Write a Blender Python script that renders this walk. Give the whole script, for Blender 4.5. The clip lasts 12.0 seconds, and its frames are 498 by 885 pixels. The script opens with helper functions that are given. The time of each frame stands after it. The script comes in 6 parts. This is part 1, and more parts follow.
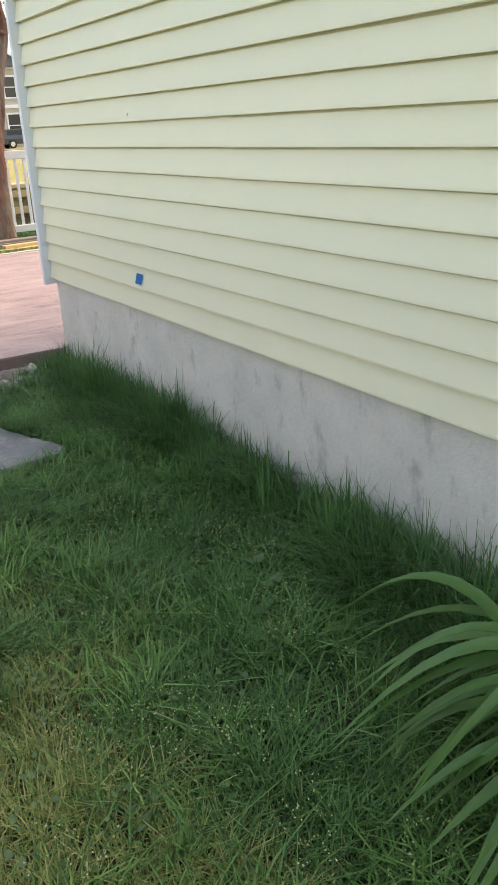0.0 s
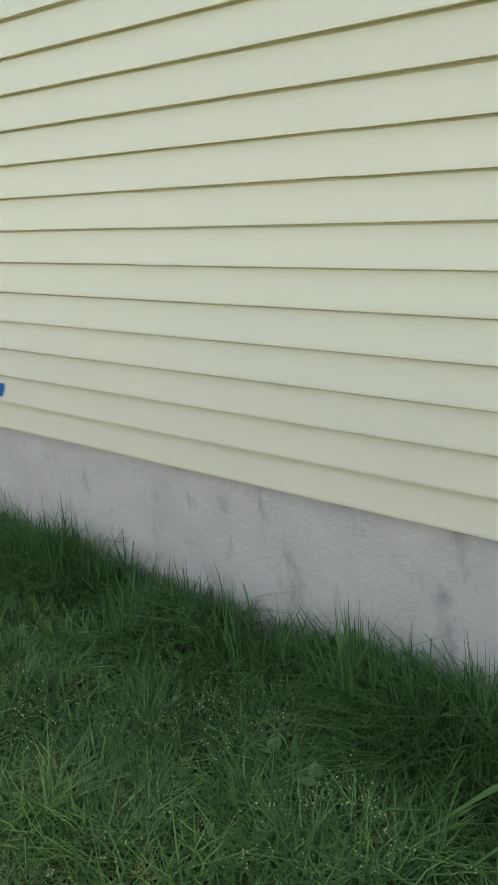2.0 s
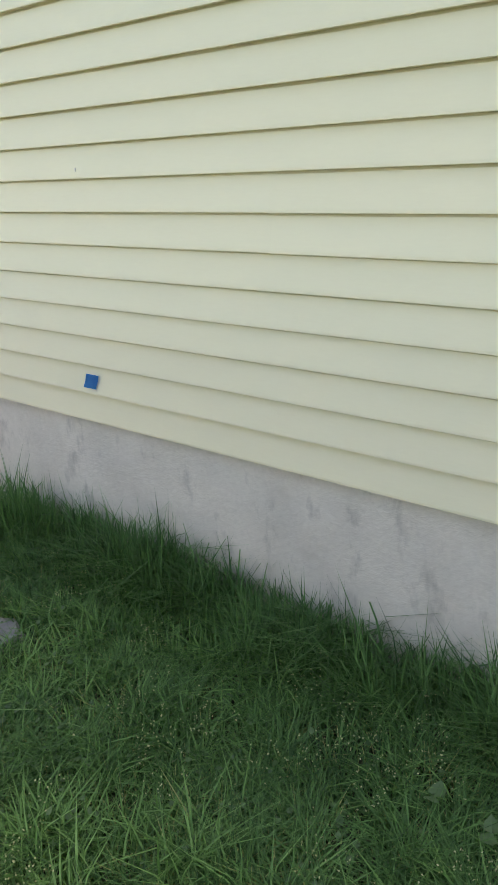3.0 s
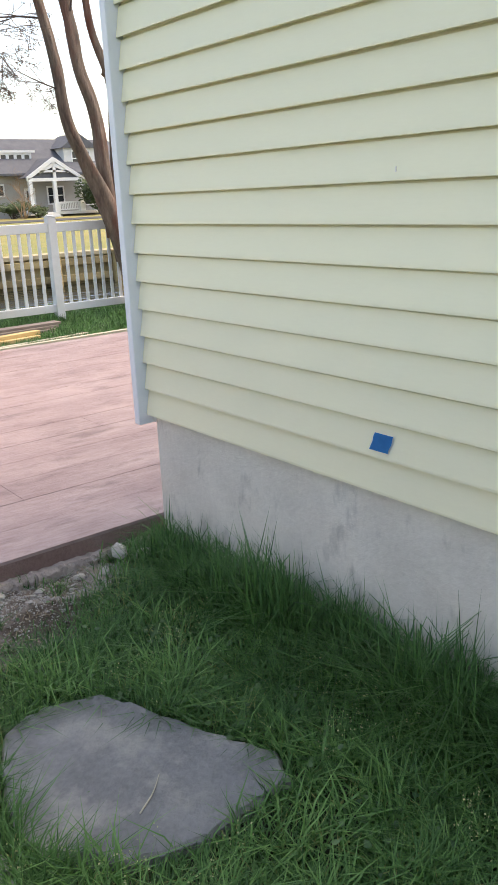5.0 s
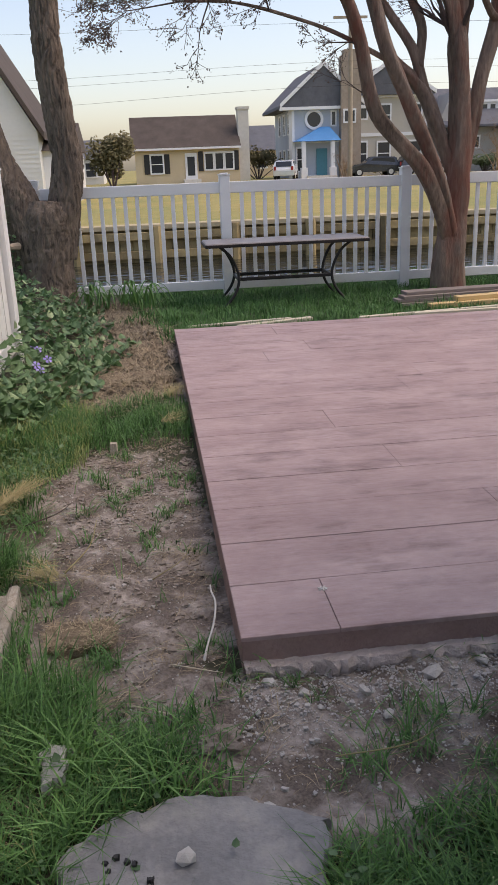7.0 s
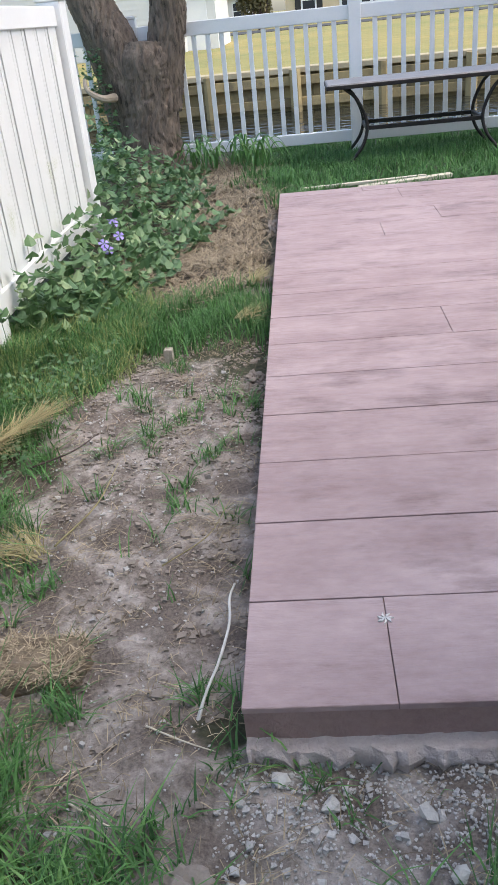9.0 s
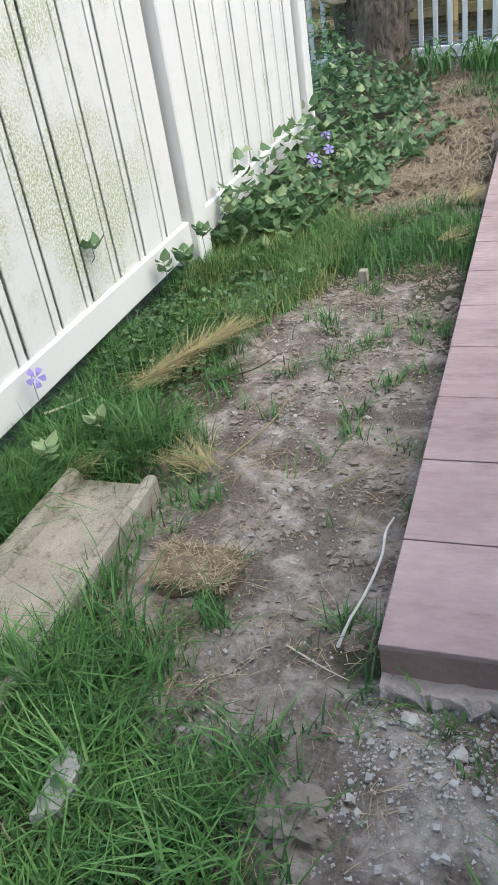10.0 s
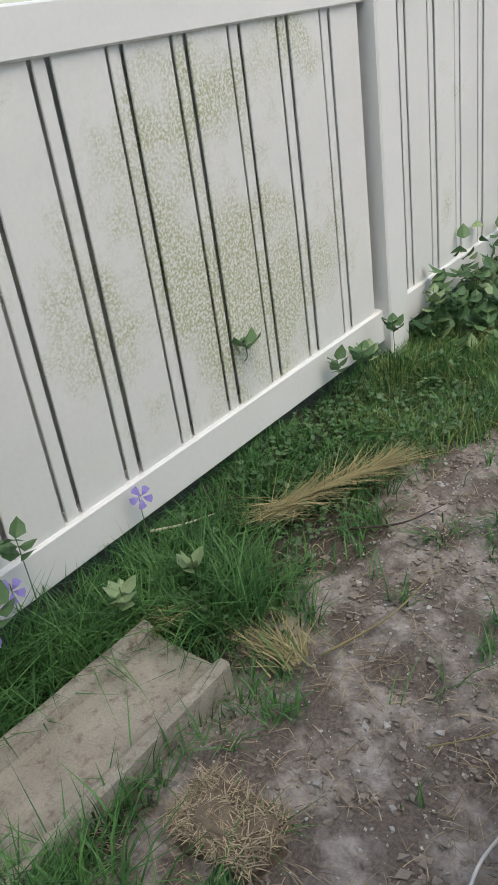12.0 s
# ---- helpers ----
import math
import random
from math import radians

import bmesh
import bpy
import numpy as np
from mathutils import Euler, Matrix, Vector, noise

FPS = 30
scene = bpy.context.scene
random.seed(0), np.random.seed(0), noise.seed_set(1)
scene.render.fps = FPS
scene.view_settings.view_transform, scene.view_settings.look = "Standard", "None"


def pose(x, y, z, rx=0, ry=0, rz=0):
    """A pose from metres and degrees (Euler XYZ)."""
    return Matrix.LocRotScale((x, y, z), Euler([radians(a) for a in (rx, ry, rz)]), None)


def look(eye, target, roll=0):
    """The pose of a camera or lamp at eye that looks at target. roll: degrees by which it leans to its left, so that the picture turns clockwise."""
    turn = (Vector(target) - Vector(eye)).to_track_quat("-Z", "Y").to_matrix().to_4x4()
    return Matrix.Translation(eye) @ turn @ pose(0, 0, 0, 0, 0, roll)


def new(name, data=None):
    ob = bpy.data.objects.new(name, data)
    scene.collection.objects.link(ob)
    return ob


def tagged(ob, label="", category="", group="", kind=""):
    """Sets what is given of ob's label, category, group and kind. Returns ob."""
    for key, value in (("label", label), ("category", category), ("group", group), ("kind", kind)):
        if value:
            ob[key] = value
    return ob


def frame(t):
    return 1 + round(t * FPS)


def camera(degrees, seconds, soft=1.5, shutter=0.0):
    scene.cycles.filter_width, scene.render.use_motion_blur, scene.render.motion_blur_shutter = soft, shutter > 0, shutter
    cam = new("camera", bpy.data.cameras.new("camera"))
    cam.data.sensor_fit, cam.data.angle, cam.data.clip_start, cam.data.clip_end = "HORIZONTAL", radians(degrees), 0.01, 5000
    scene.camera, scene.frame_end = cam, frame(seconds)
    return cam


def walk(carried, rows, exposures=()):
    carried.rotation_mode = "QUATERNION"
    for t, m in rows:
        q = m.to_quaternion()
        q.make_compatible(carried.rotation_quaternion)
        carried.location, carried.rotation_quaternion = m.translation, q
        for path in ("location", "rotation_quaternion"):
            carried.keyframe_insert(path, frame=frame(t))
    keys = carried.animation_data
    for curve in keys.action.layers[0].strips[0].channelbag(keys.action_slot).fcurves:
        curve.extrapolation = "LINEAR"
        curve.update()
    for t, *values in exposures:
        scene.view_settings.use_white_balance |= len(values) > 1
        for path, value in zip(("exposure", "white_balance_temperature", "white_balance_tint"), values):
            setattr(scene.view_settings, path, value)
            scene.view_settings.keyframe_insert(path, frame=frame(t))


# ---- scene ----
cam = camera(34.4, 12.0, soft=1.3)
PATH = [
    (0, (0.45, 1.132, 1.325), (1.429, 2.709, 0.582), -2.9),
    (0.5, (0.385, 1.351, 1.352), (1.443, 2.915, 0.694), -2.9),
    (1, (0.343, 1.55, 1.363), (1.61, 2.945, 0.694), -3.5),
    (1.5, (0.355, 1.745, 1.335), (1.695, 3.091, 0.708), -4.6),
    (2, (0.374, 1.937, 1.349), (1.826, 3.165, 0.73), -3.9),
    (2.5, (0.364, 2.129, 1.347), (1.831, 3.328, 0.706), -3.7),
    (3, (0.318, 2.325, 1.37), (1.739, 3.568, 0.711), -2.8),
    (4.8, (0.458, 3.006, 1.344), (1.682, 4.478, 0.764), -2.8),
    (5, (0.469, 3.101, 1.328), (1.637, 4.614, 0.738), -2.5),
    (5.5, (0.466, 3.281, 1.279), (1.274, 5.02, 0.71), -4.5),
    (6, (0.511, 3.515, 1.267), (0.979, 5.379, 0.713), -4.9),
    (6.5, (0.524, 3.711, 1.246), (0.829, 5.598, 0.655), -3.2),
    (7, (0.537, 3.969, 1.24), (0.755, 5.848, 0.59), -2.2),
    (7.2, (0.546, 4.038, 1.229), (0.689, 5.915, 0.554), -2.0),
    (8.8, (0.84, 4.724, 1.124), (0.681, 6.504, 0.226), -5.6),
    (9, (0.857, 4.771, 1.115), (0.682, 6.53, 0.178), -6.1),
    (9.5, (0.87, 4.796, 1.101), (0.501, 6.479, 0.085), -8.1),
    (10, (0.929, 4.812, 1.105), (0.26, 6.379, 0.058), -9.8),
    (10.5, (0.97, 4.818, 1.119), (0.002, 6.234, 0.089), -11.7),
    (11, (0.981, 4.942, 1.115), (-0.107, 6.308, 0.14), -12.2),
    (11.5, (0.936, 5.166, 1.166), (-0.18, 6.532, 0.224), -9.4),
    (12, (0.949, 5.382, 1.185), (-0.219, 6.7, 0.238), -8.6),
]
EXPOSURES = [(0, 1.75, 9200, 12), (2, 1.66, 9100, 13), (3, 1.70, 9100, 13), (4.8, 1.66, 8600, 13), (5.5, 1.16, 8300, 13), (6.0, 0.74, 8050, 16), (6.5, 0.72, 7900, 18), (7.2, 0.80, 7800, 19),
             (8.8, 1.36, 7050, 12), (9.5, 1.48, 6850, 7), (10.0, 1.42, 7000, 6), (10.5, 1.20, 7150, 6), (11.5, 0.80, 7300, 5), (12, 0.74, 7150, 6)]
walk(cam, [(t, look(eye, target, roll)) for t, eye, target, roll in PATH], EXPOSURES)

# ---- light: hazy spring sky, soft veiled sun over the house ----
SUN_EL, SUN_AZ = 60.0, 96.0            # degrees; azimuth clockwise from +y
world = bpy.data.worlds.new("sky")
scene.world = world
world.use_nodes = True
wn = world.node_tree
sky = wn.nodes.new("ShaderNodeTexSky")
sky.sky_type, sky.sun_disc = "NISHITA", False
sky.sun_elevation, sky.sun_rotation = radians(SUN_EL), radians(SUN_AZ)
sky.air_density, sky.dust_density, sky.ozone_density = 1.0, 2.2, 2.2
wn.links.new(sky.outputs[0], wn.nodes["Background"].inputs[0])
wn.nodes["Background"].inputs[1].default_value = 0.148
sun = new("sun", bpy.data.lights.new("sun", "SUN"))
sun.data.energy, sun.data.angle, sun.data.color = 0.80, radians(45), (1.0, 0.96, 0.90)
_a, _e = radians(SUN_AZ), radians(SUN_EL)
sun.matrix_world = look((0, 0, 30), (-math.sin(_a) * math.cos(_e), -math.cos(_a) * math.cos(_e), 30 - math.sin(_e)))


# ---- materials ----
def mat(name, c1, c2, rough=0.7, scale=8.0, fine=90.0, bump=0.15, bscale=None, metal=0.0, rnd=0.0, island=0.0,
        stretch=(1, 1, 1), stain_or_shade=None, overlay_scale=1.5, overlay_at=0.55, overlay_amt=0.6, stain_fine=0.0, stain_stretch=None, coat=0.0, trans=0.0, grain=None, stain_spot=None, spec=0.5):
    """Two colours mixed by noise at two scales, optional stains or painted furrow shade, grain bump, and a tint per
    object or island.
    """
    m = bpy.data.materials.new(name)
    m.use_nodes = True
    n, l = m.node_tree.nodes, m.node_tree.links
    b = n["Principled BSDF"]
    geo = n.new("ShaderNodeNewGeometry")
    mp = n.new("ShaderNodeMapping")
    mp.inputs["Scale"].default_value = stretch
    l.new(geo.outputs["Position"], mp.inputs["Vector"])

    def noise_tex(sc, detail=4.0, ro=0.6):
        t = n.new("ShaderNodeTexNoise")
        t.inputs["Scale"].default_value, t.inputs["Detail"].default_value, t.inputs["Roughness"].default_value = sc, detail, ro
        l.new(mp.outputs[0], t.inputs["Vector"])
        return t.outputs["Fac"]

    def math_node(op, a, bb, clamp=False):
        t = n.new("ShaderNodeMath")
        t.operation, t.use_clamp = op, clamp
        for i, v in enumerate((a, bb)):
            if isinstance(v, (int, float)):
                t.inputs[i].default_value = v
            else:
                l.new(v, t.inputs[i])
        return t.outputs[0]

    def mix(f, a, bb):
        t = n.new("ShaderNodeMix")
        t.data_type = "RGBA"
        for i, v in ((0, f), (6, a), (7, bb)):
            if isinstance(v, (int, float)):
                t.inputs[i].default_value = v
            elif isinstance(v, tuple):
                t.inputs[i].default_value = (*v, 1)
            else:
                l.new(v, t.inputs[i])
        return t.outputs[2]

    big, small = noise_tex(scale), noise_tex(fine, 3.0)
    f = math_node("ADD", math_node("MULTIPLY", big, 0.65), math_node("MULTIPLY", small, 0.35))
    f = math_node("MULTIPLY", math_node("SUBTRACT", f, 0.3), 2.5, True)
    if rnd:
        oi = n.new("ShaderNodeObjectInfo")
        f = math_node("ADD", math_node("MULTIPLY", f, 1 - rnd), math_node("MULTIPLY", oi.outputs["Random"], rnd), True)
    if island:
        f = math_node("ADD", math_node("MULTIPLY", f, 1 - island), math_node("MULTIPLY", geo.outputs["Random Per Island"], island), True)
    col = mix(f, c1, c2)
    if stain_or_shade:
        s1 = noise_tex(overlay_scale, 6.0, 0.65)
        if stain_stretch:
            mp2 = n.new("ShaderNodeMapping")
            mp2.inputs["Scale"].default_value = stain_stretch
            l.new(geo.outputs["Position"], mp2.inputs["Vector"])
            l.new(mp2.outputs[0], s1.node.inputs["Vector"])
        if stain_spot:
            dist, fall = n.new("ShaderNodeVectorMath"), n.new("ShaderNodeMapRange")
            dist.operation = "DISTANCE"
            dist.inputs[1].default_value = stain_spot[:3]
            l.new(geo.outputs["Position"], dist.inputs[0])
            l.new(dist.outputs["Value"], fall.inputs[0])
            for i, v in enumerate((stain_spot[3] * 0.35, stain_spot[3], stain_spot[4], 0.0), 1):
                fall.inputs[i].default_value = v
            s1 = math_node("ADD", s1, fall.outputs[0])
        sf = math_node("MULTIPLY", math_node("SUBTRACT", s1, overlay_at), 6.0, True)
        if stain_fine:
            sp = math_node("MULTIPLY", math_node("SUBTRACT", noise_tex(stain_fine, 3.0, 0.7), 0.42), 7.0, True)
            sf = math_node("MULTIPLY", sf, sp)
        col = mix(math_node("MULTIPLY", sf, overlay_amt), col, stain_or_shade)
    l.new(col, b.inputs["Base Color"])
    b.inputs["Metallic"].default_value = metal
    l.new(math_node("ADD", math_node("MULTIPLY", small, 0.2), rough - 0.1, True), b.inputs["Roughness"])
    if coat:
        b.inputs["Coat Weight"].default_value = coat
    if bump:
        bp = n.new("ShaderNodeBump")
        bp.inputs["Strength"].default_value, bp.inputs["Distance"].default_value = bump, 0.02
        height = noise_tex(bscale or fine, 5.0, 0.65)
        if grain:
            mp3 = n.new("ShaderNodeMapping")
            mp3.inputs["Scale"].default_value = grain
            l.new(geo.outputs["Position"], mp3.inputs["Vector"])
            l.new(mp3.outputs[0], height.node.inputs["Vector"])
        l.new(height, bp.inputs["Height"])
        l.new(bp.outputs[0], b.inputs["Normal"])
    b.inputs["Specular IOR Level"].default_value = spec
    if trans:
        tr = n.new("ShaderNodeBsdfTranslucent")
        l.new(col, tr.inputs[0])
        ms = n.new("ShaderNodeMixShader")
        ms.inputs[0].default_value = trans
        l.new(b.outputs[0], ms.inputs[1])
        l.new(tr.outputs[0], ms.inputs[2])
        l.new(ms.outputs[0], n["Material Output"].inputs[0])
    return m


M = {}
M["siding"] = mat("cream_vinyl", (0.81, 0.77, 0.56), (0.86, 0.82, 0.61), 0.42, 1.2, 160, 0.03, rnd=0.25, stretch=(1, 0.15, 1))
M["white_vinyl"] = mat("white_vinyl", (0.74, 0.75, 0.76), (0.82, 0.82, 0.81), 0.4, 2.0, 60, 0.02)
M["trim"] = mat("white_trim", (0.74, 0.77, 0.84), (0.80, 0.82, 0.86), 0.4, 2.0, 60, 0.02)
M["fence_white"] = mat("weathered_white_vinyl", (0.66, 0.66, 0.645), (0.76, 0.755, 0.735), 0.45, 3.0, 80, 0.03,
                       stain_or_shade=(0.34, 0.365, 0.175), overlay_scale=3.0, overlay_at=0.60, overlay_amt=0.85, stain_fine=130, stain_spot=(-0.4, 6.92, 0.68, 0.80, 0.205))
M["fence_clean"] = mat("fence_post_vinyl", (0.70, 0.70, 0.69), (0.78, 0.775, 0.76), 0.42, 3.0, 80, 0.02,
                       stain_or_shade=(0.40, 0.41, 0.33), overlay_scale=4.0, overlay_at=0.66, overlay_amt=0.5, stain_fine=60)
M["foundation"] = mat("foundation_concrete", (0.63, 0.595, 0.55), (0.79, 0.75, 0.70), 0.9, 5.0, 60, 0.25,
                      stain_or_shade=(0.33, 0.32, 0.31), overlay_scale=5.5, overlay_at=0.56, overlay_amt=0.7, stain_stretch=(1, 1.5, 0.8))
M["slab"] = mat("stamped_concrete", (0.25, 0.163, 0.160), (0.47, 0.358, 0.352), 0.52, 4.5, 42, 0.5, rnd=0.10, stretch=(0.5, 1, 1), bscale=8.0, grain=(0.8, 5, 1),
                stain_or_shade=(0.135, 0.083, 0.083), overlay_scale=5.5, overlay_at=0.53, overlay_amt=0.62, stain_stretch=(0.6, 1.5, 1), spec=0.42)
M["slab_side"] = mat("slab_edge", (0.21, 0.128, 0.118), (0.35, 0.24, 0.22), 0.85, 6, 70, 0.5, stain_or_shade=(0.33, 0.26, 0.24), overlay_scale=7, overlay_at=0.6)
M["rubble"] = mat("crushed_concrete", (0.27, 0.26, 0.25), (0.60, 0.58, 0.55), 0.95, 20, 150, 0.4, rnd=0.4, island=0.4)
M["flag"] = mat("bluestone", (0.14, 0.142, 0.147), (0.32, 0.317, 0.315), 0.75, 5, 60, 0.8, rnd=0.15, bscale=14,
                stain_or_shade=(0.40, 0.38, 0.35), overlay_scale=7, overlay_at=0.51, overlay_amt=0.7)
M["splash"] = mat("old_concrete", (0.29, 0.255, 0.205), (0.52, 0.47, 0.395), 0.95, 9, 170, 0.6, stain_or_shade=(0.15, 0.105, 0.07), overlay_scale=38, overlay_at=0.53, overlay_amt=0.75)
M["grass"] = mat("grass_blades", (0.013, 0.058, 0.018), (0.148, 0.335, 0.100), 0.5, 2.6, 30, 0, island=0.65, trans=0.2, spec=0.3)
M["grass_bright"] = mat("fresh_grass_blades", (0.052, 0.165, 0.036), (0.235, 0.45, 0.145), 0.45, 2.6, 30, 0, island=0.6, trans=0.25, spec=0.35)
M["grass_dry"] = mat("mixed_pale_grass", (0.12, 0.20, 0.05), (0.44, 0.46, 0.19), 0.6, 1.6, 30, 0, island=0.7, trans=0.3)
M["straw"] = mat("dry_straw", (0.13, 0.115, 0.045), (0.50, 0.43, 0.22), 0.8, 6, 30, 0, island=0.7)
M["needle"] = mat("pine_needle_litter", (0.07, 0.05, 0.034), (0.48, 0.39, 0.26), 0.8, 6, 30, 0, island=0.8)
M["lily"] = mat("daylily_leaf", (0.050, 0.15, 0.030), (0.135, 0.30, 0.085), 0.4, 5, 60, 0.1, island=0.45, trans=0.25)
M["leaf"] = mat("broad_leaf", (0.035, 0.10, 0.038), (0.155, 0.265, 0.115), 0.5, 6, 60, 0.1, island=0.6, trans=0.25)
M["leaf_pale"] = mat("variegated_leaf_edge", (0.17, 0.27, 0.12), (0.33, 0.41, 0.22), 0.5, 6, 60, 0.1, island=0.4, trans=0.2)
M["petal"] = mat("violet_petal", (0.24, 0.17, 0.58), (0.40, 0.34, 0.76), 0.5, 20, 60, 0, trans=0.25)
M["seedhead"] = mat("seed_heads", (0.30, 0.36, 0.16), (0.52, 0.54, 0.30), 0.7, 20, 60, 0, island=0.6)
M["bark"] = mat("crape_bark", (0.055, 0.033, 0.024), (0.29, 0.215, 0.165), 0.75, 5.0, 40, 0.8, stretch=(1, 1, 0.22),
                stain_or_shade=(0.19, 0.055, 0.032), overlay_scale=3.2, overlay_at=0.48, overlay_amt=0.8)
# near-black streaks put the shade of deep furrows into the bark colour
M["bark_pine"] = mat("furrowed_bark", (0.075, 0.057, 0.046), (0.28, 0.215, 0.165), 0.95, 14, 90, 1.0, bscale=26, stretch=(1, 1, 0.22), stain_or_shade=(0.018, 0.014, 0.012), overlay_scale=30, overlay_at=0.52, overlay_amt=0.85)
M["twig"] = mat("twigs", (0.045, 0.03, 0.027), (0.10, 0.068, 0.06), 0.85, 6, 40, 0)
M["bud"] = mat("buds", (0.06, 0.042, 0.035), (0.13, 0.095, 0.07), 0.85, 6, 40, 0, island=0.6)
M["iron"] = mat("dark_metal", (0.018, 0.016, 0.016), (0.045, 0.04, 0.038), 0.5, 12, 90, 0.15, metal=0.6)
M["table_top"] = mat("grey_table_top", (0.20, 0.18, 0.18), (0.30, 0.27, 0.26), 0.45, 6, 80, 0.08)
M["lumber"] = mat("fresh_lumber", (0.52, 0.36, 0.16), (0.66, 0.49, 0.26), 0.75, 5, 60, 0.15, rnd=0.2, stretch=(0.2, 1, 1))
M["lumber_pale"] = mat("pale_lumber", (0.50, 0.45, 0.34), (0.64, 0.59, 0.47), 0.75, 5, 60, 0.15, rnd=0.3, stretch=(0.2, 1, 1))
M["deck_board"] = mat("grey_brown_deck_board", (0.17, 0.135, 0.12), (0.28, 0.235, 0.21), 0.8, 5, 60, 0.2, rnd=0.4, stretch=(0.2, 1, 1))
M["bulkhead"] = mat("bulkhead_timber", (0.13, 0.095, 0.045), (0.50, 0.38, 0.18), 0.9, 2.0, 20, 0.4, rnd=0.6, stain_or_shade=(0.05, 0.045, 0.04), overlay_scale=1.5, overlay_at=0.5)
M["bulk_cap"] = mat("bulkhead_cap", (0.36, 0.29, 0.17), (0.5, 0.42, 0.27), 0.85, 3, 20, 0.3)
M["cable"] = mat("white_cable", (0.48, 0.48, 0.46), (0.62, 0.61, 0.58), 0.5, 20, 90, 0.05)
M["tape"] = mat("blue_tape", (0.010, 0.23, 0.58), (0.02, 0.31, 0.70), 0.7, 30, 200, 0.1)
M["asphalt"] = mat("asphalt", (0.045, 0.045, 0.047), (0.075, 0.074, 0.074), 0.9, 1, 40, 0.2)
M["roof_brown"] = mat("brown_shingles", (0.055, 0.042, 0.036), (0.10, 0.078, 0.066), 0.9, 1.2, 9, 0.3)
M["roof_grey"] = mat("grey_shingles", (0.085, 0.09, 0.105), (0.14, 0.145, 0.16), 0.9, 1.2, 9, 0.3)
M["roof_blue"] = mat("blue_metal_roof", (0.02, 0.19, 0.46), (0.04, 0.25, 0.55), 0.4, 1.2, 9, 0.1)
M["wall_yellow"] = mat("tan_yellow_siding", (0.60, 0.47, 0.30), (0.68, 0.55, 0.37), 0.7, 0.5, 8, 0.1)
M["wall_blue"] = mat("blue_grey_siding", (0.40, 0.45, 0.51), (0.47, 0.52, 0.58), 0.7, 0.5, 8, 0.1)
M["wall_taupe"] = mat("taupe_shingle_siding", (0.46, 0.42, 0.35), (0.54, 0.50, 0.43), 0.75, 0.5, 8, 0.1)
M["wall_grey"] = mat("grey_siding", (0.34, 0.33, 0.32), (0.42, 0.41, 0.39), 0.75, 0.5, 8, 0.1)
M["wall_white"] = mat("white_siding", (0.66, 0.65, 0.62), (0.74, 0.73, 0.70), 0.6, 0.5, 8, 0.1)
M["stone"] = mat("fieldstone", (0.17, 0.12, 0.085), (0.40, 0.33, 0.26), 0.9, 2.5, 5, 0.5, island=0.6)
M["dark_trim"] = mat("black_paint", (0.016, 0.015, 0.016), (0.03, 0.03, 0.03), 0.6, 5, 30, 0.05)
M["red_trim"] = mat("teal_door_paint", (0.05, 0.22, 0.27), (0.07, 0.27, 0.33), 0.5, 5, 30, 0.05)
M["car_white"] = mat("white_car_paint", (0.68, 0.69, 0.70), (0.76, 0.77, 0.78), 0.25, 2, 30, 0, coat=0.6)
M["car_dark"] = mat("dark_car_paint", (0.02, 0.024, 0.032), (0.035, 0.04, 0.05), 0.25, 2, 30, 0, coat=0.6)
M["rubber"] = mat("rubber", (0.012, 0.012, 0.012), (0.03, 0.03, 0.03), 0.9, 20, 90, 0.1)
M["shrub"] = mat("shrub_leaves", (0.025, 0.055, 0.018), (0.08, 0.115, 0.035), 0.7, 3, 20, 0, island=0.6)
M["shrub_tan"] = mat("spring_foliage", (0.09, 0.085, 0.035), (0.19, 0.16, 0.07), 0.7, 3, 20, 0, island=0.6)
M["pole"] = mat("utility_pole_wood", (0.30, 0.24, 0.18), (0.42, 0.35, 0.27), 0.9, 3, 30, 0.3)
M["soil"] = mat("crumbly_soil", (0.14, 0.115, 0.095), (0.34, 0.295, 0.255), 0.95, 8, 90, 0.3, island=0.4)
M["dead_root"] = mat("dead_roots", (0.07, 0.05, 0.032), (0.56, 0.45, 0.30), 0.85, 8, 60, 0, island=0.7)
M["litter_soil"] = mat("root_soil", (0.10, 0.075, 0.05), (0.26, 0.20, 0.14), 0.95, 12, 90, 0.5)
M["brick"] = mat("painted_brick", (0.55, 0.52, 0.47), (0.66, 0.63, 0.57), 0.85, 3, 12, 0.3)


def glass_pane_mat():
    m = bpy.data.materials.new("dark_window_glass")
    m.use_nodes = True
    b = m.node_tree.nodes["Principled BSDF"]
    b.inputs["Base Color"].default_value = (0.035, 0.04, 0.048, 1)
    b.inputs["Roughness"].default_value = 0.06
    return m


def water_mat():
    m = bpy.data.materials.new("canal_water")
    m.use_nodes = True
    n, l = m.node_tree.nodes, m.node_tree.links
    b = n["Principled BSDF"]
    b.inputs["Base Color"].default_value = (0.018, 0.02, 0.016, 1)
    b.inputs["Roughness"].default_value = 0.03
    geo, mp, tx, bp = n.new("ShaderNodeNewGeometry"), n.new("ShaderNodeMapping"), n.new("ShaderNodeTexNoise"), n.new("ShaderNodeBump")
    mp.inputs["Scale"].default_value = (0.5, 2.2, 1)
    tx.inputs["Scale"].default_value, tx.inputs["Detail"].default_value = 1.3, 3
    bp.inputs["Strength"].default_value, bp.inputs["Distance"].default_value = 1.0, 0.11
    l.new(geo.outputs["Position"], mp.inputs[0])
    l.new(mp.outputs[0], tx.inputs["Vector"])
    l.new(tx.outputs["Fac"], bp.inputs["Height"])
    l.new(bp.outputs[0], b.inputs["Normal"])
    return m


M["glass"], M["water"] = glass_pane_mat(), water_mat()


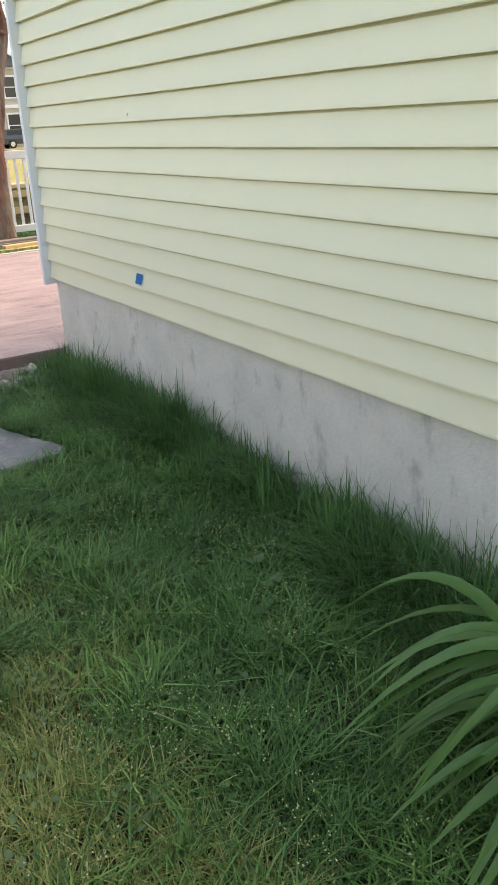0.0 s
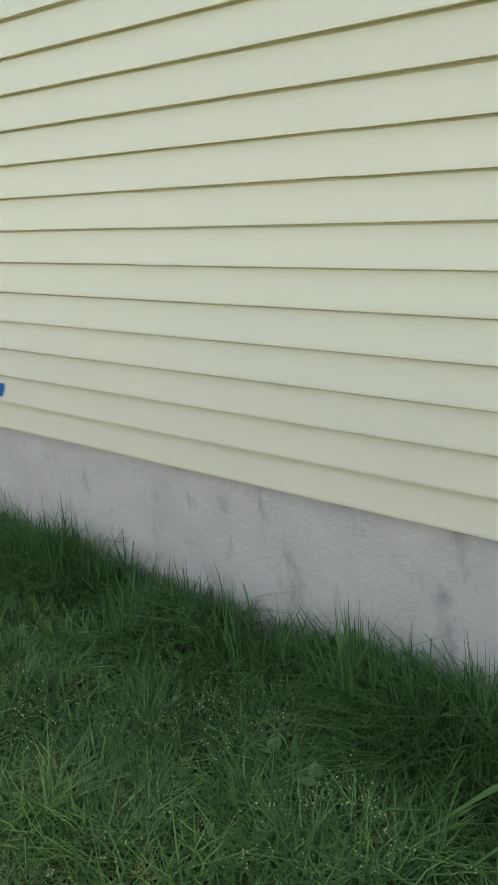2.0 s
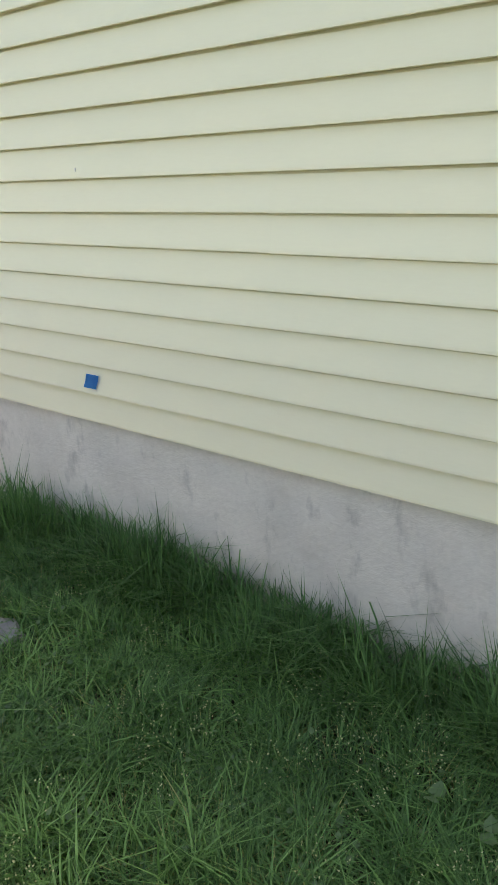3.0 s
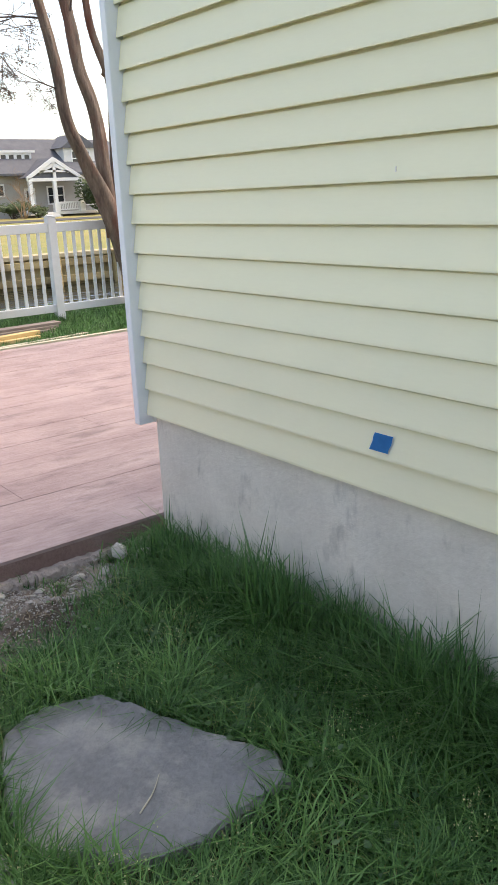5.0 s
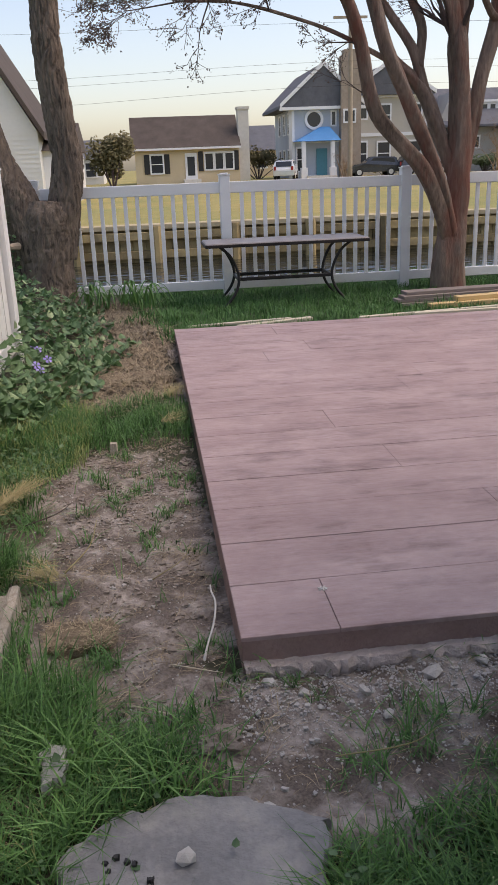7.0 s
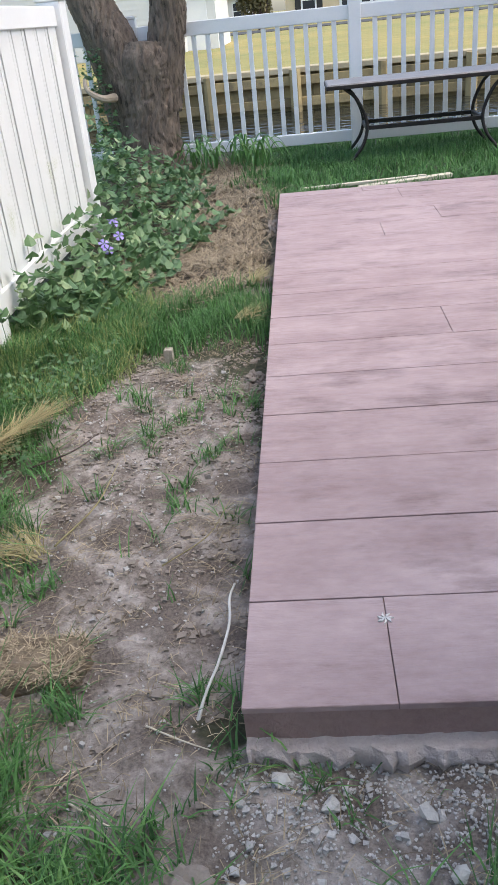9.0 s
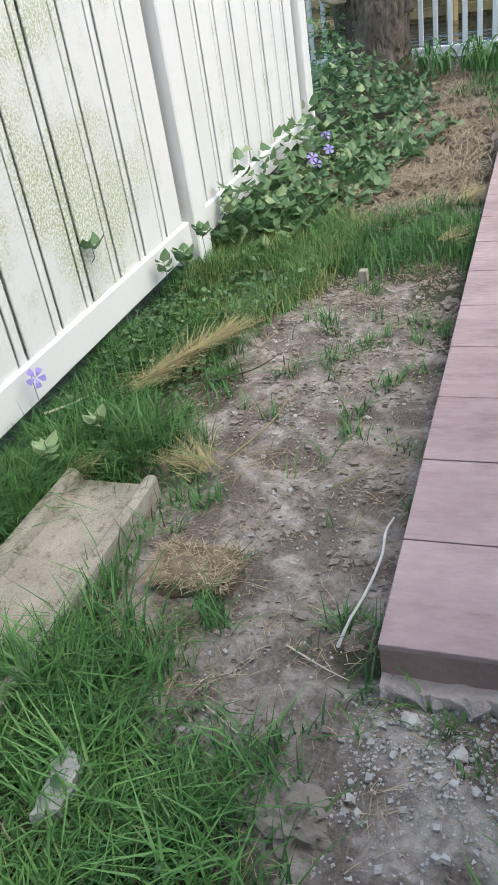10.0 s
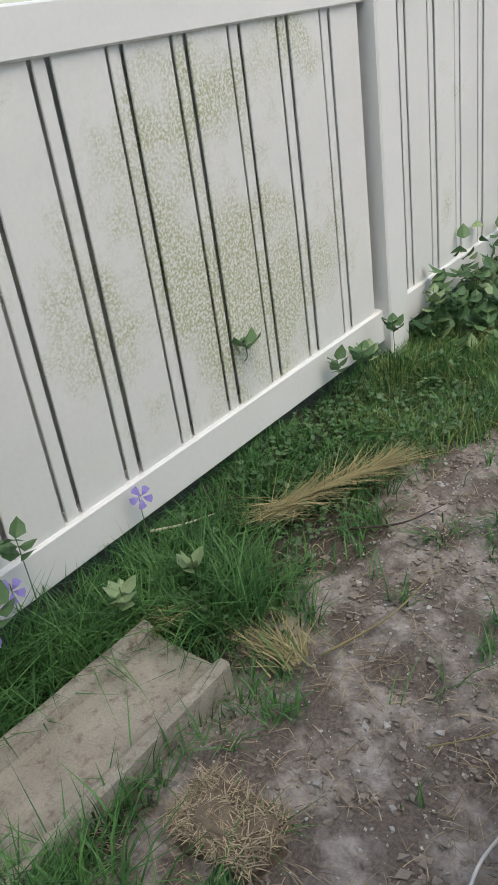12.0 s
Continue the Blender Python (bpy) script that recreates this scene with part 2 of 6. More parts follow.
def ground_mat():
    """Soil, sandy dirt, needle litter and far lawn, mixed by the sheet's own cover attributes and broken up by noise."""
    m = bpy.data.materials.new("yard_ground")
    m.use_nodes = True
    n, l = m.node_tree.nodes, m.node_tree.links
    b = n["Principled BSDF"]
    geo = n.new("ShaderNodeNewGeometry")

    def noise_tex(sc, det=5.0):
        t = n.new("ShaderNodeTexNoise")
        t.inputs["Scale"].default_value, t.inputs["Detail"].default_value, t.inputs["Roughness"].default_value = sc, det, 0.65
        l.new(geo.outputs["Position"], t.inputs["Vector"])
        return t.outputs["Fac"]

    def ramp(f, lo, hi, c1, c2):
        t = n.new("ShaderNodeValToRGB")
        t.color_ramp.elements[0].position, t.color_ramp.elements[1].position = lo, hi
        t.color_ramp.elements[0].color, t.color_ramp.elements[1].color = (*c1, 1), (*c2, 1)
        l.new(f, t.inputs[0])
        return t.outputs[0]

    def mix(f, a, bb):
        t = n.new("ShaderNodeMix")
        t.data_type = "RGBA"
        l.new(f, t.inputs[0]), l.new(a, t.inputs[6]), l.new(bb, t.inputs[7])
        return t.outputs[2]

    def cover(name, wobble):
        a = n.new("ShaderNodeAttribute")
        a.attribute_name = name
        s1, s2 = n.new("ShaderNodeMath"), n.new("ShaderNodeMapRange")
        s1.operation = "MULTIPLY_ADD"
        l.new(wobble, s1.inputs[0])
        s1.inputs[1].default_value = 1.6
        l.new(a.outputs["Fac"], s1.inputs[2])
        s2.inputs[1].default_value, s2.inputs[2].default_value = 1.08, 1.28
        l.new(s1.outputs[0], s2.inputs[0])
        return s2.outputs[0]

    n7, n30, n120 = noise_tex(7, 9.0), noise_tex(34), noise_tex(140)
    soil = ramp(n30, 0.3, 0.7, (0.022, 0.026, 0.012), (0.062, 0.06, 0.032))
    sand = mix(ramp(n7, 0.45, 0.58, (0, 0, 0), (1, 1, 1)), ramp(n120, 0.3, 0.7, (0.076, 0.060, 0.050), (0.192, 0.157, 0.133)),
               ramp(n30, 0.3, 0.7, (0.20, 0.173, 0.155), (0.425, 0.38, 0.343)))
    litter = ramp(n120, 0.3, 0.7, (0.035, 0.027, 0.020), (0.125, 0.098, 0.074))
    lawn = mix(ramp(noise_tex(0.12, 3), 0.4, 0.6, (0, 0, 0), (1, 1, 1)), ramp(noise_tex(1.2), 0.3, 0.7, (0.26, 0.22, 0.065), (0.40, 0.31, 0.11)),
               ramp(noise_tex(2.0), 0.3, 0.7, (0.17, 0.19, 0.055), (0.30, 0.27, 0.085)))
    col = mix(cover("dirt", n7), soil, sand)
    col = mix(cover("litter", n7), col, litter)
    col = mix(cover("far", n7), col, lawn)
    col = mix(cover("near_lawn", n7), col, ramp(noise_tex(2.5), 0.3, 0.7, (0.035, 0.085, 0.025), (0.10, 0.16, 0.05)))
    l.new(col, b.inputs["Base Color"])
    b.inputs["Roughness"].default_value = 0.95
    bp = n.new("ShaderNodeBump")
    bp.inputs["Strength"].default_value, bp.inputs["Distance"].default_value = 0.7, 0.02
    l.new(n30, bp.inputs["Height"])
    l.new(bp.outputs[0], b.inputs["Normal"])
    return m


M["ground"] = ground_mat()


# ---- helpers of this scene ----
def part(name, bm, material, parent=None, label="", smooth=False):
    me = bpy.data.meshes.new(name)
    bm.normal_update()
    bm.to_mesh(me)
    bm.free()
    me.materials.append(M[material] if isinstance(material, str) else material)
    if smooth:
        me.polygons.foreach_set("use_smooth", [True] * len(me.polygons))
    ob = new(name, me)
    if parent:
        ob.parent = parent
    if label:
        ob["label"] = label
    return ob


def piece(name, me, parent, m=None):
    """One more object on a shared mesh, under its thing."""
    ob = new(name, me)
    ob.parent = parent
    if m is not None:
        ob.matrix_basis = m
    return ob


def empty(name, m=None):
    ob = new(name)
    if m is not None:
        ob.matrix_basis = m
    return ob


def box(bm, x0, x1, y0, y1, z0, z1, bevel=0.0, m=None):
    r = bmesh.ops.create_cube(bm, size=1.0)
    vs = r["verts"]
    for v in vs:
        v.co = Vector(((x0 + x1) / 2 + v.co.x * (x1 - x0), (y0 + y1) / 2 + v.co.y * (y1 - y0), (z0 + z1) / 2 + v.co.z * (z1 - z0)))
        if m is not None:
            v.co = m @ v.co
    if bevel:
        es = list({e for v in vs for e in v.link_edges})
        bmesh.ops.bevel(bm, geom=es, offset=bevel, segments=1, affect="EDGES")
    return bm


def boxes(*rows, bevel=0.0):
    bm = bmesh.new()
    for r in rows:
        box(bm, *r, bevel=bevel)
    return bm


def mesh_of(bm, name, material):
    me = bpy.data.meshes.new(name)
    bm.normal_update()
    bm.to_mesh(me)
    bm.free()
    me.materials.append(M[material])
    return me


def poly_prism(bm, pts, z0, z1, axis="z"):
    """A prism over a polygon; axis y: the polygon lies in x, z and runs from y = z0 to z1; axis x: in y, z."""
    def at(a, b, c):
        return {"z": (a, b, c), "y": (a, c, b), "x": (c, a, b)}[axis]
    lo = [bm.verts.new(at(a, b, z0)) for a, b in pts]
    hi = [bm.verts.new(at(a, b, z1)) for a, b in pts]
    k = len(pts)
    fs = [bm.faces.new(lo[::-1]), bm.faces.new(hi)]
    for i in range(k):
        fs.append(bm.faces.new((lo[i], lo[(i + 1) % k], hi[(i + 1) % k], hi[i])))
    bmesh.ops.recalc_face_normals(bm, faces=fs)
    return bm


def curve_points(pts, steps=6):
    """A smooth line (Catmull-Rom) through x, y, z, radius."""
    p = [np.array(q, float) for q in pts]
    p = [2 * p[0] - p[1]] + p + [2 * p[-1] - p[-2]]
    out = []
    for i in range(1, len(p) - 2):
        for s in range(steps):
            t = s / steps
            out.append(0.5 * (2 * p[i] + (p[i + 1] - p[i - 1]) * t + (2 * p[i - 1] - 5 * p[i] + 4 * p[i + 1] - p[i + 2]) * t * t
                              + (3 * p[i] - p[i - 1] - 3 * p[i + 1] + p[i + 2]) * t ** 3))
    out.append(p[-2])
    return out


def tube(bm, pts, sides=10, steps=6, rough=0.0, lobes=0.0, seed=0):
    """A tapered limb along a smooth line, with knots and shallow flutes."""
    rings, c = [], curve_points(pts, steps) if steps > 1 else [np.array(q, float) for q in pts]
    for i, q in enumerate(c):
        a, b = c[max(i - 1, 0)], c[min(i + 1, len(c) - 1)]
        d = Vector(b[:3] - a[:3]).normalized()
        u = d.cross(Vector((0.31, 0.9, 0.12))).normalized()
        w = d.cross(u)
        ring = []
        for k in range(sides):
            an = 2 * math.pi * k / sides
            o = u * math.cos(an) + w * math.sin(an)
            r = max(q[3], 0.001)
            if rough:
                r *= 1 + rough * noise.noise(Vector(q[:3]) * 3.0 + o * 1.5 + Vector((seed, 0, 0)))
            if lobes:
                r *= 1 + lobes * math.sin(3 * an + seed + 2 * q[2]) + 0.6 * lobes * math.sin(5 * an + 1.3 * seed)
            ring.append(bm.verts.new(Vector(q[:3]) + o * r))
        rings.append(ring)
    for a, b in zip(rings, rings[1:]):
        for k in range(sides):
            bm.faces.new((a[k], a[(k + 1) % sides], b[(k + 1) % sides], b[k]))
    bm.faces.new(rings[-1])
    bm.faces.new(rings[0][::-1])
    return bm


def soup(name, verts, faces, material, parent=None):
    me = bpy.data.meshes.new(name)
    me.from_pydata(verts, [], faces)
    me.materials.append(M[material])
    ob = new(name, me)
    if parent:
        ob.parent = parent
    return ob


def strips(name, base, height, lean, heading, width, material, curl=0.5, parent=None):
    """Many bent blades: for each a strip of two quads and a tip, from arrays of places and sizes."""
    k = len(base)
    d = np.stack([np.cos(heading), np.sin(heading), np.zeros(k)], 1)
    s = np.stack([-np.sin(heading), np.cos(heading), np.zeros(k)], 1) * (width / 2)[:, None]
    up = np.array([0, 0, 1.0])
    h, ln = height[:, None], (height * lean)[:, None]
    mid = base + up * h * 0.5 + d * ln * 0.3
    top = base + up * h * (1 - 0.35 * np.clip(lean, 0, 1.5)[:, None] * curl) + d * ln
    v = np.empty((k, 5, 3), np.float32)
    v[:, 0], v[:, 1], v[:, 2], v[:, 3], v[:, 4] = base - s, base + s, mid - s * 0.8, mid + s * 0.8, top
    i = np.arange(k)[:, None] * 5
    loops = np.concatenate([i + np.array([0, 1, 3, 2]), i + np.array([2, 3, 4])], 1).astype(np.int32)
    me = bpy.data.meshes.new(name)
    me.vertices.add(k * 5)
    me.vertices.foreach_set("co", v.ravel())
    me.loops.add(k * 7)
    me.loops.foreach_set("vertex_index", loops.ravel())
    me.polygons.add(k * 2)
    me.polygons.foreach_set("loop_start", (np.arange(k)[:, None] * 7 + np.array([0, 4])).ravel().astype(np.int32))
    me.update(calc_edges=True)
    me.materials.append(M[material])
    ob = new(name, me)
    if parent:
        ob.parent = parent
    return ob


# ---- the ground: one sheet with the canal cut into it ----
WATER_Z, NEAR_BANK, FAR_BANK = -0.80, 13.1, 23.4


def blob(x, y, cx, cy, rx, ry):
    return 1.0 - np.sqrt(((x - cx) / rx) ** 2 + ((y - cy) / ry) ** 2)


def soft(v, w=0.45):
    return np.clip(v / w, 0, 1)


def dirt_cover(x, y):
    d = np.maximum.reduce([blob(x, y, 0.36, 6.55, 0.42, 1.15), blob(x, y, 0.30, 6.95, 0.36, 0.65), blob(x, y, 0.50, 6.15, 0.34, 0.5),
                           blob(x, y, 1.0, 5.55, 0.66, 0.26), blob(x, y, 0.86, 5.36, 0.40, 0.30), blob(x, y, 1.22, 5.42, 0.40, 0.26), blob(x, y, 0.45, 5.68, 0.28, 0.2), blob(x, y, 1.5, 5.62, 0.4, 0.16),
                           blob(x, y, 0.62, 8.6, 0.12, 0.5)])
    d = np.maximum(d, 0.5 * blob(x, y, 0.42, 1.75, 0.22, 0.22))
    return soft(d)


def litter_cover(x, y):
    return soft(np.maximum.reduce([blob(x, y, 0.25, 8.8, 0.5, 0.75), blob(x, y, 0.35, 9.9, 0.4, 1.2), blob(x, y, 0.0, 11.3, 0.6, 0.9),
                                   0.7 * blob(x, y, 1.42, 5.42, 0.25, 0.16), 0.6 * blob(x, y, 0.0, 6.72, 0.16, 0.2)]))


def wob(x, y, s, k=0.0):
    return np.sin(x * s + 1.7 * np.sin(y * s * 0.7 + k)) * np.cos(y * s * 1.1 + 1.3 * np.sin(x * s * 0.8 + k))


def ground_z(x, y):
    x, y = np.asarray(x, float), np.asarray(y, float)
    yard = soft(13.0 - y, 0.5) * soft(y + 6, 2)
    z = 0.012 * wob(x, y, 2.1) + 0.008 * wob(x, y, 5.3, 2.0) + dirt_cover(x, y) * (0.012 * wob(x, y, 11, 1) + 0.007 * wob(x, y, 23, 3) + 0.006 * wob(x + 0.2 * wob(x, y, 9), y, 47, 5) + 0.004 * wob(x, y + 0.1 * wob(x, y, 17), 83, 2))
    z = z + 0.03 * soft(-0.15 - x, 0.3) * soft(2.2 + x, 0.5)
    return z * yard


def build_ground():
    def steps(*stops):
        out = []
        for (a, b, k) in stops:
            out += list(np.linspace(a, b, k, endpoint=False))
        return np.array(out)
    xs = steps((-900, -60, 8), (-60, -6, 12), (-6, -1.2, 16), (-1.2, 2.3, 190), (2.3, 8, 30), (8, 80, 18), (80, 900, 8))
    ys = steps((-900, -20, 6), (-20, 0, 10), (0, 8.4, 380), (8.4, NEAR_BANK, 60))
    ys = np.concatenate([ys, [NEAR_BANK, NEAR_BANK + 0.01, FAR_BANK - 0.01, FAR_BANK], steps((FAR_BANK + 1, 100, 30), (100, 3001, 10))])
    X, Y = np.meshgrid(xs, ys)
    Z = ground_z(X, Y)
    Z[(Y > NEAR_BANK + 0.005) & (Y < FAR_BANK - 0.005)] = -2.2
    h, w = X.shape
    me = bpy.data.meshes.new("ground")
    i = (np.arange(h - 1)[:, None] * w + np.arange(w - 1)[None, :]).ravel()
    me.from_pydata(np.stack([X.ravel(), Y.ravel(), Z.ravel()], 1).tolist(), [], np.stack([i, i + 1, i + w + 1, i + w], 1).tolist())
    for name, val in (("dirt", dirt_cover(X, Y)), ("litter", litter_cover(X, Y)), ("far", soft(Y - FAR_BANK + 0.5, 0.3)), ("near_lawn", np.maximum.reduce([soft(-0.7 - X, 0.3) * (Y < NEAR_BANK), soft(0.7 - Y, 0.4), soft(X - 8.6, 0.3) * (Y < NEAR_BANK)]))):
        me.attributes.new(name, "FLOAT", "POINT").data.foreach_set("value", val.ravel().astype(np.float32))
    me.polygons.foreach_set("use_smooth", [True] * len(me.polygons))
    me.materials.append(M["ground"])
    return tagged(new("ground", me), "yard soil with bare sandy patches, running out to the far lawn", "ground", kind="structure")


build_ground()
tagged(part("water", boxes((-400, 400, NEAR_BANK + 0.005, FAR_BANK - 0.005, -1.2, WATER_Z)), "water"), "still dark canal water reflecting the sky", "water", kind="structure")
tagged(part("road", boxes((-400, 400, 61, 68, -0.3, 0.03)), "asphalt"), "grey asphalt street beyond the lawn", "road", kind="structure")


# ---- far bulkhead ----
def build_bulkhead():
    e = tagged(empty("bulkhead"), "weathered timber bulkhead along the canal, with posts and a pale cap", "bulkhead", kind="structure")
    part("cap", boxes((-60, 90, FAR_BANK - 0.25, FAR_BANK + 0.25, -0.06, 0.05), bevel=0.01), "bulk_cap", e)
    pile = mesh_of(tube(bmesh.new(), [(0, 0, -1.6, 0.13), (0, 0, 0.02, 0.12)], 8, 1), "pile", "bulkhead")
    wale = mesh_of(boxes((-1.18, 1.18, -0.07, 0.07, -0.09, 0.09), bevel=0.01), "wale", "bulkhead")
    sheet = mesh_of(boxes((-0.145, 0.145, -0.03, 0.03, -1.5, -0.06), bevel=0.01), "sheet_plank", "bulkhead")
    for i in range(-4, 22):
        x = i * 2.4 * 0.75 - 1.0
        piece("pile", pile, e, pose(x, FAR_BANK - 0.33, 0))
        for z in (-0.2, -0.62):
            piece("wale", wale, e, Matrix.Translation((x + 0.9, FAR_BANK - 0.20, z)) @ Matrix.Diagonal((0.76, 1, 1, 1)))
    for i in range(0, 120):
        piece("sheet_plank", sheet, e, pose(-8.0 + i * 0.30, FAR_BANK - 0.08, 0))
    part("sheet_rest", boxes((-60, -8.2, FAR_BANK - 0.1, FAR_BANK - 0.05, -1.5, -0.06), (28, 90, FAR_BANK - 0.1, FAR_BANK - 0.05, -1.5, -0.06)), "bulkhead", e)


build_bulkhead()
tagged(part("near_bulkhead", boxes((-60, 90, NEAR_BANK - 0.06, NEAR_BANK + 0.05, -1.6, -0.02)), "bulkhead"), "dark timber edge of the near bank", "bulkhead", kind="structure")

# ---- the house with cream lap siding ----
WALL_X, CORNER_Y, SIDE_Z, LAP = 2.0, 5.724, 0.53, 0.1016


def build_house():
    h = tagged(empty("house", pose(0, 0, 0)), "house with cream vinyl lap siding on a bare concrete foundation", "house", kind="structure")
    bm = boxes((2.028, 9.97, -5.97, 5.70, -0.4, 0.56))
    bmesh.ops.subdivide_edges(bm, edges=bm.edges, cuts=1)
    part("foundation", bm, "foundation", h, "bare grey concrete foundation wall with water stains")
    part("wall", boxes((2.033, 9.98, -5.98, 5.71, 0.561, 2.95)), "siding", h)
    part("corner_trim", boxes((1.966, 2.035, 5.723, 5.760, 0.493, 2.95), (2.03, 2.06, 5.712, 5.758, 0.493, 2.95), bevel=0.003), "trim", h, "white vinyl corner post")
    part("soffit", boxes((1.8, 10.2, -6.2, 5.95, 2.95, 3.07)), "white_vinyl", h)
    bm = bmesh.new()
    poly_prism(bm, [(1.75, 3.07), (10.25, 3.07), (10.25, 3.14), (6.0, 4.9), (1.75, 3.14)], -6.45, 6.15, "y")
    part("roof", bm, "roof_brown", h)
    rng = random.Random(4)
    laps = {3: 3.69, 4: 2.97, 0: -1.2, 1: -2.9, 2: 0.6}

    def board(y0, y1, out, z0):
        bm = bmesh.new()
        prof = [(2.027 - out, z0 + 0.013), (2.0035 - out, z0 + 0.013), (2.0030 - out, z0), (2.0 - out, z0 + 0.001), (2.0003 - out, z0 + 0.008), (2.0175 - out, z0 + LAP - 0.007), (2.0275, z0 + LAP + 0.002), (2.0280, z0 + LAP + 0.012), (2.034, z0 + LAP + 0.012)]
        a = [bm.verts.new((x, y0, z)) for x, z in prof]
        b = [bm.verts.new((x, y1, z)) for x, z in prof]
        k = len(prof)
        for i in range(k):
            bm.faces.new((a[i], a[(i + 1) % k], b[(i + 1) % k], b[i]))
        bm.faces.new(a[::-1]), bm.faces.new(b)
        bmesh.ops.recalc_face_normals(bm, faces=bm.faces)
        return part("siding_board", bm, "siding", h)

    for k in range(24):
        z0 = SIDE_Z + k * LAP
        joint = laps.get(k // 2, rng.uniform(-3.0, 1.2))
        sag = rng.uniform(-0.0006, 0.0006)
        board(joint - 0.02, 5.722, 0.0, z0 + sag)
        board(-5.95, joint, 0.0006, z0 + sag - 0.0014)
    part("nail_mark", boxes((2.0015, 2.010, 4.467, 4.4705, 1.364, 1.376), (2.0015, 2.010, 4.4675, 4.4700, 1.350, 1.353)), "foundation", h, "small grey scuff on the siding")
    return h


build_house()


def build_tape():
    bm = bmesh.new()
    n = 6
    for i in range(n + 1):
        for j in range(2):
            y = 4.482 + 0.066 * j + 0.0014 * math.sin(i * 1.4 + j) - 0.013 * i / n
            z = 0.653 + 0.048 * i / n
            x = 1.9962 + 0.0160 * (z - 0.6316) / LAP - 0.0015
            bm.verts.new((x, y, z))
    bm.verts.ensure_lookup_table()
    for i in range(n):
        bm.faces.new((bm.verts[2 * i], bm.verts[2 * i + 1], bm.verts[2 * i + 3], bm.verts[2 * i + 2]))
    bmesh.ops.solidify(bm, geom=bm.faces, thickness=0.0008)
    tagged(part("tape", bm, "tape"), "small torn square of blue painter's tape stuck on the siding", "tape")


build_tape()

# ---- the stamped concrete patio ----
SLAB_Z, SLAB_X, SLAB_Y0, SLAB_Y1, PLANK = 0.110, 0.702, 5.728, 9.93, 0.2715


def build_patio():
    e = tagged(empty("patio"), "mauve stamped concrete patio slab with a wood plank pattern", "patio", kind="structure")
    bm = bmesh.new()
    box(bm, SLAB_X + 0.002, 9.6, SLAB_Y0 + 0.002, SLAB_Y1, -0.12, SLAB_Z - 0.0128)
    part("slab_core", bm, "slab_side", e, "dark mauve slab edge, crusted with pale concrete")
    rng = random.Random(7)
    first = {0: [0.96, 3.2, 5.5], 1: [2.6, 4.7], 2: [1.68, 4.0], 3: [2.9, 5.3], 4: [1.465, 3.7], 5: [2.5, 5.1], 6: [1.325, 3.4], 7: [2.2, 4.4], 8: [1.85, 3.9]}
    rows = int(math.ceil((SLAB_Y1 - SLAB_Y0) / PLANK))
    for r in range(rows):
        y0, y1 = SLAB_Y0 + r * PLANK, min(SLAB_Y0 + (r + 1) * PLANK, SLAB_Y1)
        cuts = first.get(r, [rng.uniform(1.2, 2.6), rng.uniform(3.4, 4.6)])
        xs = [SLAB_X] + cuts + [rng.uniform(6.5, 7.5), 9.6]
        for a, b in zip(xs, xs[1:]):
            g = 0.0020
            bm = bmesh.new()
            box(bm, a + (0.0008 if a > SLAB_X else 0), b - 0.0008, y0 + (g if r else 0), y1 - g, SLAB_Z - 0.013, SLAB_Z + rng.uniform(-0.0008, 0.0008), bevel=0.0009)
            rim = [ed for ed in bm.edges if all(v.co.z > SLAB_Z - 0.003 for v in ed.verts) and
                   ((r == 0 and all(v.co.y < y0 + 0.003 for v in ed.verts)) or (a == SLAB_X and all(v.co.x < SLAB_X + 0.003 for v in ed.verts)))]
            rim = [ed for ed in rim if ed.calc_length() > 0.05]
            if rim:
                bmesh.ops.bevel(bm, geom=rim, offset=0.010, segments=3, affect="EDGES", clamp_overlap=True)
            part("plank", bm, "slab", e)
    bm = bmesh.new()
    for k in range(7):
        a = k * 0.9
        poly_prism(bm, [(0.958, 5.935), (0.958 + 0.016 * math.cos(a), 5.935 + 0.016 * math.sin(a)), (0.958 + 0.010 * math.cos(a + 0.5), 5.935 + 0.010 * math.sin(a + 0.5))], SLAB_Z - 0.002, SLAB_Z + 0.0022 + 0.0002 * k)
    part("paint_splat", bm, "cable", e, "small white splash on the slab")
    return e


build_patio()


# ---- white slatted fence along the yard ----
FENCE_X = -0.40


